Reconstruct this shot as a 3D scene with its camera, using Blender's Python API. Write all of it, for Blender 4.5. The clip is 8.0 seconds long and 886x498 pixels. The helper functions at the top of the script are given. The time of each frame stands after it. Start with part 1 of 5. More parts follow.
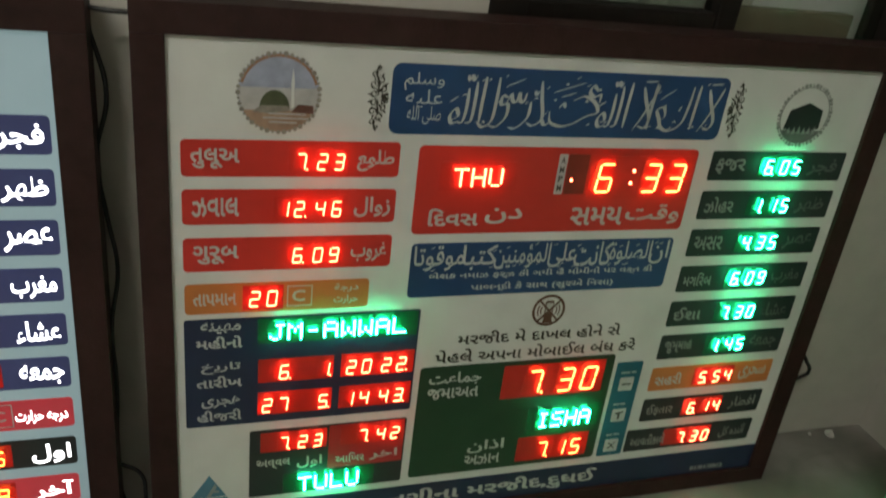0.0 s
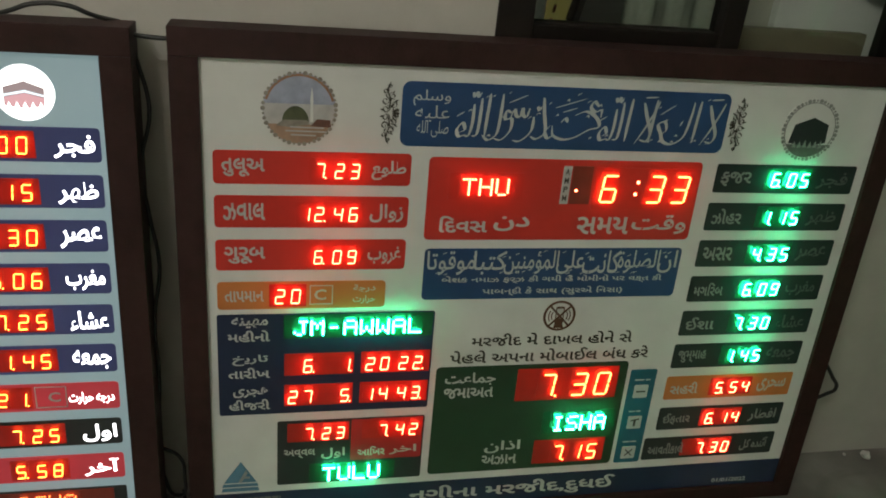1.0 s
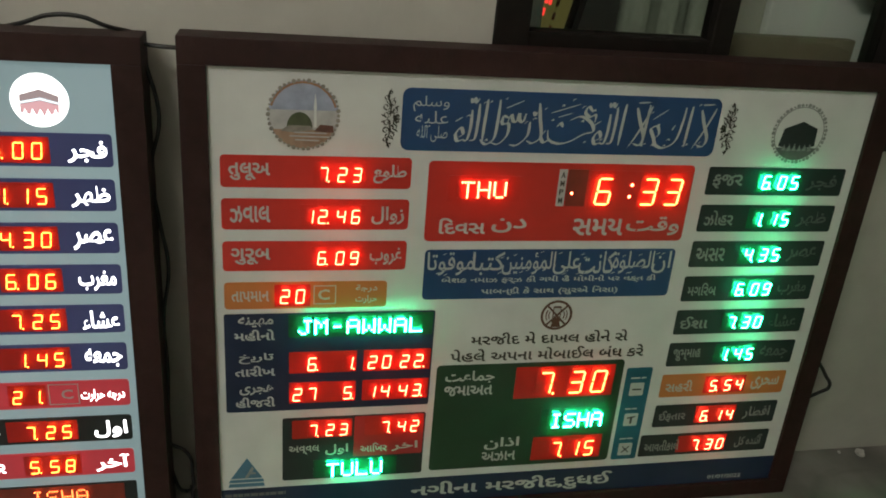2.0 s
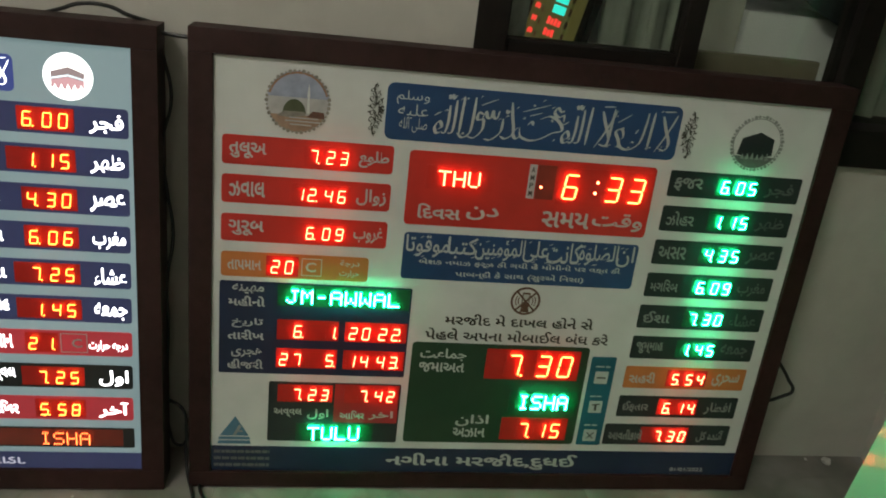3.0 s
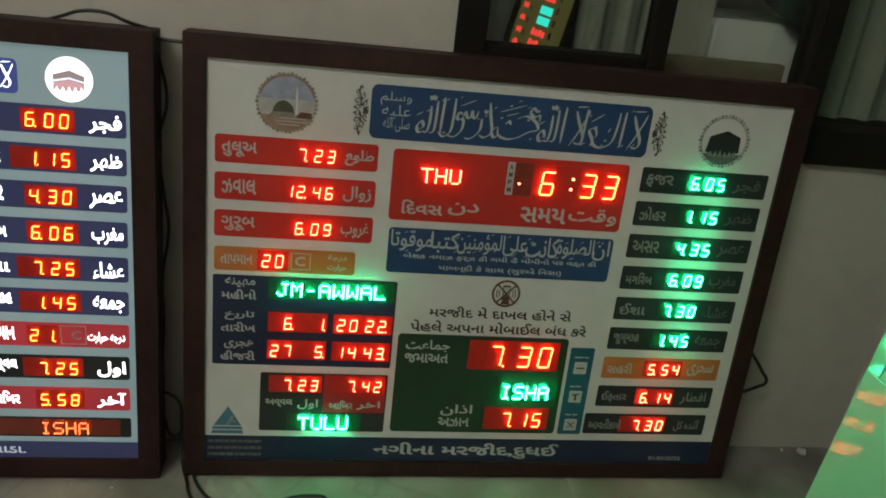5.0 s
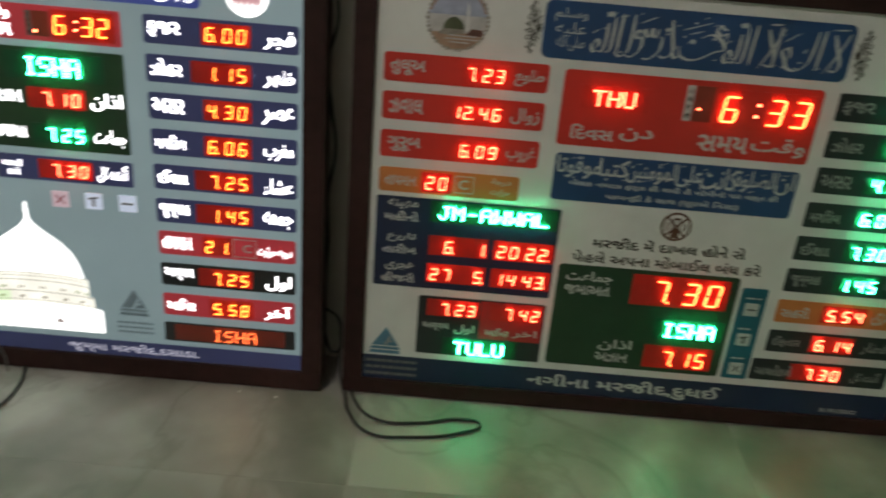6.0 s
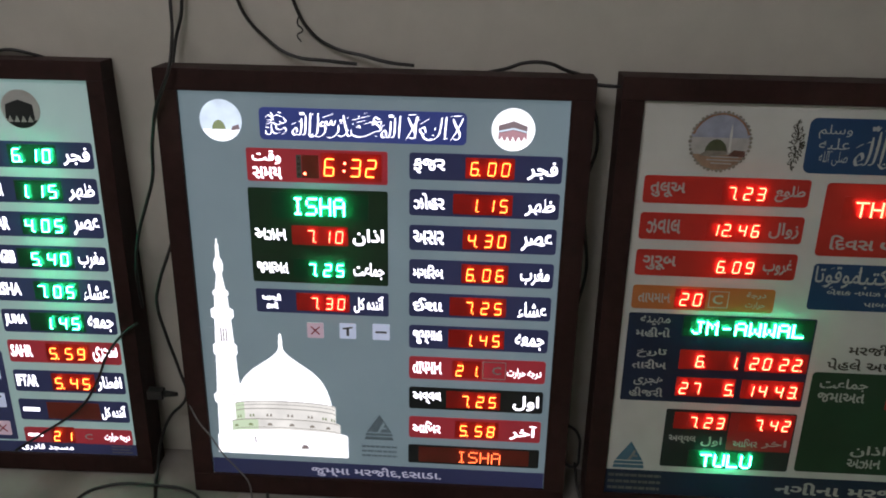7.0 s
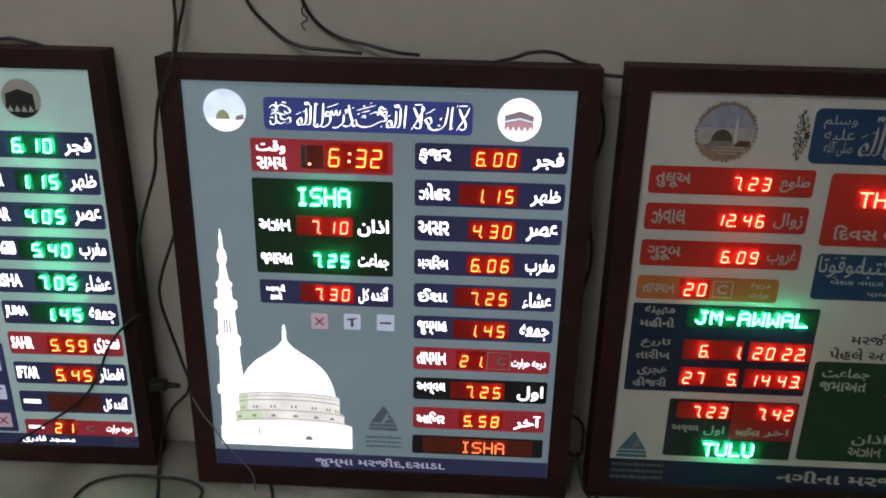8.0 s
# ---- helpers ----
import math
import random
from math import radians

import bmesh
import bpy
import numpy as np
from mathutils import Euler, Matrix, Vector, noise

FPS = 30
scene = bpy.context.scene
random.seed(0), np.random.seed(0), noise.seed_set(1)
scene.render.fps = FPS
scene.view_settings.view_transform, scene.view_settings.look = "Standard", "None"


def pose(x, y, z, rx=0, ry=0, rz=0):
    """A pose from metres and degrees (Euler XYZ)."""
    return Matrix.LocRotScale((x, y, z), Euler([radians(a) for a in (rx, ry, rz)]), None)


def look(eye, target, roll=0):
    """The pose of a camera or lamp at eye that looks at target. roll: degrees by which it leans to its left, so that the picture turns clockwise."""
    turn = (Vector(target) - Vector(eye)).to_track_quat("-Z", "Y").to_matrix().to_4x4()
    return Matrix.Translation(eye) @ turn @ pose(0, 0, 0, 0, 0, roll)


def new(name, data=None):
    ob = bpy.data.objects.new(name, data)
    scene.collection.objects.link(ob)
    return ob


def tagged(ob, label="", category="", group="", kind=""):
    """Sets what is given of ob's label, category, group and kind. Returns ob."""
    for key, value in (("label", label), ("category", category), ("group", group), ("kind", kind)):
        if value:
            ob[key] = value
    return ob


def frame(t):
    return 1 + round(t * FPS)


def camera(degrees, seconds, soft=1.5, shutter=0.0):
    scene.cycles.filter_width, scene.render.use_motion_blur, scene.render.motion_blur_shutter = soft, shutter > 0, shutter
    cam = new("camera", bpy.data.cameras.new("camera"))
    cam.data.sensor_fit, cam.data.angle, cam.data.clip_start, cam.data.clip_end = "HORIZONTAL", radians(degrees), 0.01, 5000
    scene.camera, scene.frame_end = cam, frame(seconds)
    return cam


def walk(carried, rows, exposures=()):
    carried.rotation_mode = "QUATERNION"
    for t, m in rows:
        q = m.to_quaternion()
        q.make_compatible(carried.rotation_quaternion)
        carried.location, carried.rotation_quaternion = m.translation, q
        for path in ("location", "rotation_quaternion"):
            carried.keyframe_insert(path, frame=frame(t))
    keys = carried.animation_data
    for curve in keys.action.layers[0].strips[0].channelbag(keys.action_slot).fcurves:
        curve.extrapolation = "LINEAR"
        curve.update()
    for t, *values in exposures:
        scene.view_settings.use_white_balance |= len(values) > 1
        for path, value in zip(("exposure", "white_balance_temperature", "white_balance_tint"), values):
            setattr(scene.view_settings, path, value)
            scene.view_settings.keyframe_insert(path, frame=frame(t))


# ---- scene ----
cam = camera(57.5, 8.0, soft=1.8, shutter=0.4)
PATH = [
    (0, (-0.0161, 0.0069, 0.8677), (0.6007, 1.6665, -0.0625), 8.30),
    (0.5, (0.0349, -0.0489, 0.8790), (0.5194, 1.7086, 0.0565), 6.47),
    (1, (0.0467, -0.0913, 0.8763), (0.4695, 1.6574, 0.0026), 5.83),
    (2.3, (0.046, -0.147, 0.886), (0.457, 1.619, 0.043), 5.40),
    (2.5, (0.0389, -0.1724, 0.8740), (0.4656, 1.6056, 0.0635), 5.81),
    (3, (0.1100, -0.2542, 0.8760), (0.4295, 1.5506, 0.0756), 7.19),
    (3.5, (0.1135, -0.3204, 0.8666), (0.4388, 1.4996, 0.1038), 7.36),
    (4, (0.1196, -0.3240, 0.8694), (0.4680, 1.4968, 0.1190), 7.03),
    (5.3, (0.128, -0.321, 0.867), (0.421, 1.502, 0.098), 6.60),
    (5.5, (0.1407, -0.3272, 0.8644), (0.3683, 1.4843, 0.0479), 6.21),
    (5.8, (0.0870, -0.2960, 0.8500), (0.2640, 1.4780, -0.0600), 6.00),
    (6, (0.0837, -0.2998, 0.8318), (0.0909, 1.4750, -0.0903), 4.97),
    (6.2, (-0.002, -0.284, 0.848), (-0.050, 1.478, -0.099), 4.40),
    (6.5, (-0.1144, -0.2661, 0.8670), (-0.2441, 1.5221, -0.0192), 2.30),
    (6.6, (-0.1618, -0.2706, 0.8740), (-0.2757, 1.5341, 0.0196), 2.00),
    (7, (-0.2374, -0.2833, 0.9047), (-0.3317, 1.5486, 0.1074), 0.94),
    (7.5, (-0.2579, -0.2790, 0.9020), (-0.3329, 1.5509, 0.0984), 1.12),
    (8, (-0.2603, -0.2818, 0.9042), (-0.3273, 1.5413, 0.0845), 1.20),
]
EXPOSURE = [(0, 0.78, 6500, 5), (1, 0.74, 6500, 6), (2.5, 0.76, 6500, 6), (3, 0.70, 6500, 5), (4, 0.58, 6500, 4), (5.5, 0.53, 6500, 6), (6, 0.44, 6500, 9), (6.5, 0.17, 6250, 15), (7, 0.10, 6100, 17), (8, 0.08, 6100, 17)]
walk(cam, [(t, look(eye, target, roll)) for t, eye, target, roll in PATH], EXPOSURE)

# ---------------------------------------------------------------- light
world = bpy.data.worlds.new("room_dark")
scene.world = world
world.use_nodes = True
world.node_tree.nodes["Background"].inputs[0].default_value = (0.010, 0.011, 0.010, 1)
world.node_tree.nodes["Background"].inputs[1].default_value = 1.0
TUBE = 148.0          # strength of the fluorescent tube
RED, GREEN = 15.5, 74.0  # strength of the display segments
BACKLIT = 2.6        # strength of the lit lettering

# ---------------------------------------------------------------- helpers


def material(name, colour, rough=0.5, metal=0.0, vary=0.12, scale=30.0, bump=0.0, bump_scale=200.0, emit=None, strength=0.0, gloss=0.5, coat=0.0):
    """A principled material with colour variation at two scales and a fine bump."""
    m = bpy.data.materials.new(name)
    m.use_nodes = True
    n, l = m.node_tree.nodes, m.node_tree.links
    b = n["Principled BSDF"]
    b.inputs["Roughness"].default_value = rough
    b.inputs["Metallic"].default_value = metal
    b.inputs["Specular IOR Level"].default_value = gloss
    b.inputs["Coat Weight"].default_value = coat
    b.inputs["Coat Roughness"].default_value = 0.08
    tc = n.new("ShaderNodeTexCoord")
    big, fine = n.new("ShaderNodeTexNoise"), n.new("ShaderNodeTexNoise")
    big.inputs["Scale"].default_value, fine.inputs["Scale"].default_value = scale * 0.12, scale
    big.inputs["Detail"].default_value, fine.inputs["Detail"].default_value = 3, 6
    add = n.new("ShaderNodeMath")
    add.operation = "ADD"
    ramp = n.new("ShaderNodeValToRGB")
    low = tuple(c * (1 - vary) for c in colour)
    high = tuple(min(1, c * (1 + vary)) for c in colour)
    ramp.color_ramp.elements[0].color, ramp.color_ramp.elements[1].color = (*low, 1), (*high, 1)
    for t in (big, fine):
        l.new(tc.outputs["Object"], t.inputs["Vector"])
    l.new(big.outputs["Fac"], add.inputs[0])
    l.new(fine.outputs["Fac"], add.inputs[1])
    rng = n.new("ShaderNodeMapRange")
    rng.inputs["From Min"].default_value, rng.inputs["From Max"].default_value = 0.7, 1.3
    l.new(add.outputs[0], rng.inputs["Value"])
    l.new(rng.outputs[0], ramp.inputs[0])
    l.new(ramp.outputs[0], b.inputs["Base Color"])
    if bump:
        bt, bn = n.new("ShaderNodeTexNoise"), n.new("ShaderNodeBump")
        bt.inputs["Scale"].default_value, bt.inputs["Detail"].default_value = bump_scale, 4
        bn.inputs["Strength"].default_value, bn.inputs["Distance"].default_value = bump, 0.002
        l.new(tc.outputs["Object"], bt.inputs["Vector"])
        l.new(bt.outputs["Fac"], bn.inputs["Height"])
        l.new(bn.outputs[0], b.inputs["Normal"])
    if emit:
        b.inputs["Emission Color"].default_value = (*emit, 1)
        glow = n.new("ShaderNodeMapRange")
        glow.inputs["From Min"].default_value, glow.inputs["From Max"].default_value = 0.3, 0.7
        glow.inputs["To Min"].default_value, glow.inputs["To Max"].default_value = strength * 0.86, strength * 1.16
        l.new(big.outputs["Fac"], glow.inputs["Value"])
        l.new(glow.outputs[0], b.inputs["Emission Strength"])
    return m


def lamp_material(name, colour, strength, vary=0.0):
    """A surface that gives off light, lit unevenly from behind by the share vary."""
    mat = bpy.data.materials.new(name)
    mat.use_nodes = True
    nt = mat.node_tree
    nt.nodes.clear()
    out = nt.nodes.new("ShaderNodeOutputMaterial")
    em = nt.nodes.new("ShaderNodeEmission")
    em.inputs["Color"].default_value = (*colour, 1)
    em.inputs["Strength"].default_value = strength
    if vary:
        co = nt.nodes.new("ShaderNodeTexCoord")
        tex = nt.nodes.new("ShaderNodeTexNoise")
        tex.inputs["Scale"].default_value = 24.0
        tex.inputs["Detail"].default_value = 4.0
        span = nt.nodes.new("ShaderNodeMapRange")
        span.inputs["From Min"].default_value = 0.3
        span.inputs["From Max"].default_value = 0.7
        span.inputs["To Min"].default_value = strength * (1 - vary)
        span.inputs["To Max"].default_value = strength * (1 + vary)
        nt.links.new(co.outputs["Object"], tex.inputs["Vector"])
        nt.links.new(tex.outputs["Fac"], span.inputs["Value"])
        nt.links.new(span.outputs["Result"], em.inputs["Strength"])
    nt.links.new(em.outputs["Emission"], out.inputs["Surface"])
    return mat


def mesh_of(name, bm, mat, smooth=False):
    me = bpy.data.meshes.new(name)
    bm.normal_update()
    bm.to_mesh(me)
    bm.free()
    me.materials.append(mat)
    if smooth:
        for p in me.polygons:
            p.use_smooth = True
    return me


def part(name, bm, mat, parent, label="", smooth=False, at=None):
    """Links a bmesh, or a mesh that is shared, as one mesh object under a thing or a part."""
    me = bm if isinstance(bm, bpy.types.Mesh) else mesh_of(name, bm, mat, smooth)
    ob = new(name, me)
    ob.parent = parent
    if at:
        ob.location = at
    return tagged(ob, label) if label else ob


def thing(name, m, label, category, group="", kind=""):
    ob = new(name)
    ob.empty_display_size = 0.1
    ob.matrix_world = m
    return tagged(ob, label, category, group, kind)


def solid(name, bm, mat, label, category, kind="", group="", smooth=False, m=None):
    ob = new(name, mesh_of(name, bm, mat, smooth))
    if m:
        ob.matrix_world = m
    return tagged(ob, label, category, group, kind)


def box(x0, y0, z0, x1, y1, z1, bevel=0.0, bm=None):
    own = bmesh.new()
    r = bmesh.ops.create_cube(own, size=1.0)
    for v in r["verts"]:
        v.co = Vector(((x0 + x1) / 2 + v.co.x * (x1 - x0), (y0 + y1) / 2 + v.co.y * (y1 - y0), (z0 + z1) / 2 + v.co.z * (z1 - z0)))
    if bevel:
        bmesh.ops.bevel(own, geom=own.edges[:], offset=bevel, segments=2, affect="EDGES", profile=0.6)
    if bm is None:
        return own
    me = bpy.data.meshes.new("join")
    own.to_mesh(me)
    own.free()
    bm.from_mesh(me)
    bpy.data.meshes.remove(me)
    return bm


def slab(outline, front, back, bm=None):
    """A flat plate in the x-z plane from its outline, with its front at y=front and its back at y=back."""
    bm = bm or bmesh.new()
    a = [bm.verts.new((x, front, z)) for x, z in outline]
    b = [bm.verts.new((x, back, z)) for x, z in outline]
    bm.faces.new(a)
    n = len(a)
    for i in range(n):
        bm.faces.new((a[i], b[i], b[(i + 1) % n], a[(i + 1) % n]))
    return bm


def rounded(x0, z0, x1, z1, r):
    pts = []
    for cx, cz, start in ((x0 + r, z0 + r, 180), (x1 - r, z0 + r, 270), (x1 - r, z1 - r, 0), (x0 + r, z1 - r, 90)):
        for k in range(5):
            a = radians(start + 22.5 * k)
            pts.append((cx + r * math.cos(a), cz + r * math.sin(a)))
    return pts


def round_outline(cx, cz, rx, rz=None, steps=40):
    rz = rz or rx
    return [(cx + rx * math.cos(2 * math.pi * k / steps), cz + rz * math.sin(2 * math.pi * k / steps)) for k in range(steps)]


def ring(cx, cz, r0, r1, front, back, steps=40, bm=None, start=0.0, sweep=360.0):
    bm = bm or bmesh.new()
    full = sweep >= 360
    k = steps if full else steps + 1
    rows = []
    for i in range(k):
        a = radians(start + sweep * i / steps)
        c, s = math.cos(a), math.sin(a)
        rows.append([bm.verts.new((cx + r * c, y, cz + r * s)) for r, y in ((r0, front), (r1, front), (r1, back), (r0, back))])
    for i in range(steps):
        p, q = rows[i], rows[(i + 1) % k]
        for j in range(3):
            bm.faces.new((p[j], q[j], q[j + 1], p[j + 1]))
    return bm


def tube(name, points, radius, mat, parent=None, label="", category="", group=""):
    """A smooth round cable through the points."""
    cu = bpy.data.curves.new(name, "CURVE")
    cu.dimensions, cu.bevel_depth, cu.bevel_resolution, cu.resolution_u = "3D", radius, 2, 6
    cu.use_fill_caps = True
    sp = cu.splines.new("BEZIER")
    sp.bezier_points.add(len(points) - 1)
    for b, p in zip(sp.bezier_points, points):
        b.co = p
        b.handle_left_type = b.handle_right_type = "AUTO"
    tmp = bpy.data.objects.new("tmp", cu)
    scene.collection.objects.link(tmp)
    me = bpy.data.meshes.new_from_object(tmp.evaluated_get(bpy.context.evaluated_depsgraph_get()))
    bpy.data.objects.remove(tmp)
    bpy.data.curves.remove(cu)
    me.name = name
    me.materials.clear()
    me.materials.append(mat)
    for p in me.polygons:
        p.use_smooth = True
    ob = new(name, me)
    if parent:
        ob.parent = parent
        return tagged(ob, label)
    return tagged(ob, label, category, group)


# letters that join: isolated form, and whether they join to the next letter
ARABIC = {}
code = 0xFE81
for letters, forms in (("آأ", 2), ("ؤ", 2), ("إ", 2), ("ئ", 4), ("ا", 2), ("ب", 4), ("ة", 2), ("تثجحخ", 4), ("دذرز", 2), ("سشصضطظعغفقكلمنه", 4), ("وى", 2), ("ي", 4)):
    for letter in letters:
        ARABIC[letter] = (code, forms)
        code += forms
ARABIC["ء"] = (0xFE80, 1)


def joined(word):
    """Arabic text in its joined letter forms, in the order in which it is drawn from left to right."""
    word = word.replace("لا", "\uFEFB")
    out, before = [], False
    for i, c in enumerate(word):
        after = i + 1 < len(word) and (word[i + 1] in ARABIC and ARABIC[word[i + 1]][1] > 1 or word[i + 1] == "\uFEFB")
        if c == "\uFEFB":
            out.append(chr(0xFEFC if before else 0xFEFB))
            before = False
        elif c in ARABIC:
            base, forms = ARABIC[c]
            form = (1 if before else 0) if forms == 2 or not after else (3 if before else 2)
            form = 1 if c == "ع" and form == 0 else form
            out.append(chr(base + (form if forms > 1 else 0)))
            before = forms == 4
        else:
            out.append(c)
            before = False
    return "".join(reversed(out))


def letters(body, x0, z0, x1, z1, y, bold=0.0, keep=False):
    """Flat lettering that fills a field; keep: do not stretch it."""
    if any("\u0600" <= c <= "\u06FF" for c in body):
        body = joined(body)
    cu = bpy.data.curves.new("lettering", "FONT")
    cu.body, cu.resolution_u, cu.offset = body, 2, bold
    tmp = bpy.data.objects.new("tmp", cu)
    scene.collection.objects.link(tmp)
    me = bpy.data.meshes.new_from_object(tmp.evaluated_get(bpy.context.evaluated_depsgraph_get()))
    bpy.data.objects.remove(tmp)
    bpy.data.curves.remove(cu)
    co = np.array([v.co for v in me.vertices])
    lo, hi = co.min(0), co.max(0)
    sx, sz = (x1 - x0) / (hi[0] - lo[0]), (z1 - z0) / (hi[1] - lo[1])
    if keep:
        sx = sz = min(sx, sz)
    mid = (lo + hi) / 2
    for v in me.vertices:
        v.co = Vector(((x0 + x1) / 2 + (v.co.x - mid[0]) * sx, y, (z0 + z1) / 2 + (v.co.y - mid[1]) * sz))
    me.name = "lettering"
    return me


def bars(x0, z0, x1, z1, y, rows=2, words=5):
    """Writing too small to read: short plain bars in lines."""
    bm = bmesh.new()
    h = (z1 - z0) / rows
    for r in range(rows):
        x = x0
        for w in range(words):
            step = (x1 - x0) / words * (0.45 + 1.1 * random.random())
            end = min(x1, x + step * 0.86)
            if end > x:
                slab([(x, z1 - r * h - h * 0.70), (end, z1 - r * h - h * 0.70), (end, z1 - r * h - h * 0.28), (x, z1 - r * h - h * 0.28)], y, y + 0.0002, bm)
            x += step
    return bm


SEGMENTS = {"0": "abcdef", "1": "bc", "2": "abged", "3": "abgcd", "4": "fgbc", "5": "afgcd", "6": "afgedc", "7": "abc", "8": "abcdefg", "9": "gfabcd", " ": ""}
DOTS = {
    "A": "01110 10001 10001 11111 10001 10001 10001", "W": "10001 10001 10001 10101 10101 11011 10001", "L": "10000 10000 10000 10000 10000 10000 11111",
    "J": "00111 00010 00010 00010 00010 10010 01100", "M": "10001 11011 10101 10101 10001 10001 10001", "-": "00000 00000 00000 01110 00000 00000 00000",
    "T": "11111 00100 00100 00100 00100 00100 00100", "U": "10001 10001 10001 10001 10001 10001 01110", "H": "10001 10001 10001 11111 10001 10001 10001",
    "I": "01110 00100 00100 00100 00100 00100 01110", "S": "01111 10000 10000 01110 00001 00001 11110",
}
cache = {}
LIFT = 0.0034  # the lamps stand this far before their window


def plate(w, h, mat, slant=0.0):
    """The dark window tile behind one digit or letter."""
    key = ("plate", round(w, 5), round(h, 5), mat.name)
    if key not in cache:
        m = h * 0.13
        cache[key] = mesh_of("digit", slab([(-m, -m), (w + m, -m), (w + m + h * slant, h + m), (-m + h * slant, h + m)], -0.0004, 0.0), mat)
    return cache[key]


def segment_mesh(name, h, mat, slant=0.10):
    """One lit bar of a seven-segment digit of height h, or its point."""
    key = (name, round(h, 5), mat.name)
    if key in cache:
        return cache[key]
    w, t = h * 0.53, h * 0.062
    g = t * 0.14
    bm = bmesh.new()
    if name == ".":
        slab(round_outline(w + h * 0.16, t * 0.1, t * 0.82, steps=8), -0.0010, 0.0, bm)
    else:
        ends = {"a": ((0, h), (w, h)), "g": ((0, h / 2), (w, h / 2)), "d": ((0, 0), (w, 0)), "f": ((0, h / 2), (0, h)), "e": ((0, 0), (0, h / 2)), "b": ((w, h / 2), (w, h)), "c": ((w, 0), (w, h / 2))}
        (xa, za), (xb, zb) = ends[name]
        d = Vector((xb - xa, zb - za)).normalized()
        n = Vector((-d.y, d.x)) * t / 2
        a, b = Vector((xa, za)) + d * (t * 0.2 + g), Vector((xb, zb)) - d * (t * 0.2 + g)
        pts = [a, a + d * t / 2 - n, b - d * t / 2 - n, b, b - d * t / 2 + n, a + d * t / 2 + n]
        slab([(p.x + p.y * slant, p.y) for p in pts], -0.0010, 0.0, bm)
    cache[key] = mesh_of("segment", bm, mat)
    return cache[key]


def seven(char, h, mat, back, parent, at, dot=False):
    """A lit digit: its tile, and before it the bars that are on."""
    tile = part("digit", plate(h * 0.54, h, back, 0.10), back, parent, at=at)
    for s in SEGMENTS[char] + ("." if dot else ""):
        part("segment", segment_mesh(s, h, mat), mat, tile, at=(0, -LIFT, 0))
    return tile


def dotted(char, h, w, mat, back, parent, at, size=0.80):
    """One letter of a dot matrix, 5 by 7 round lamps before a dark tile."""
    tile = part("character", plate(w, h, back), back, parent, at=at)
    key = ("lamp", round(h, 5), round(w, 5), size, mat.name)
    if key not in cache:
        cache[key] = mesh_of("lamp", slab(round_outline(0, 0, w / 10 * size, h / 14 * size, steps=8), -0.0010, 0.0), mat)
    for r, row in enumerate(DOTS[char].split()):
        for c, on in enumerate(row):
            if on == "1":
                part("lamp", cache[key], mat, tile, at=((c + 0.5) * w / 5, -LIFT, h - (r + 0.5) * h / 7))
    return tile


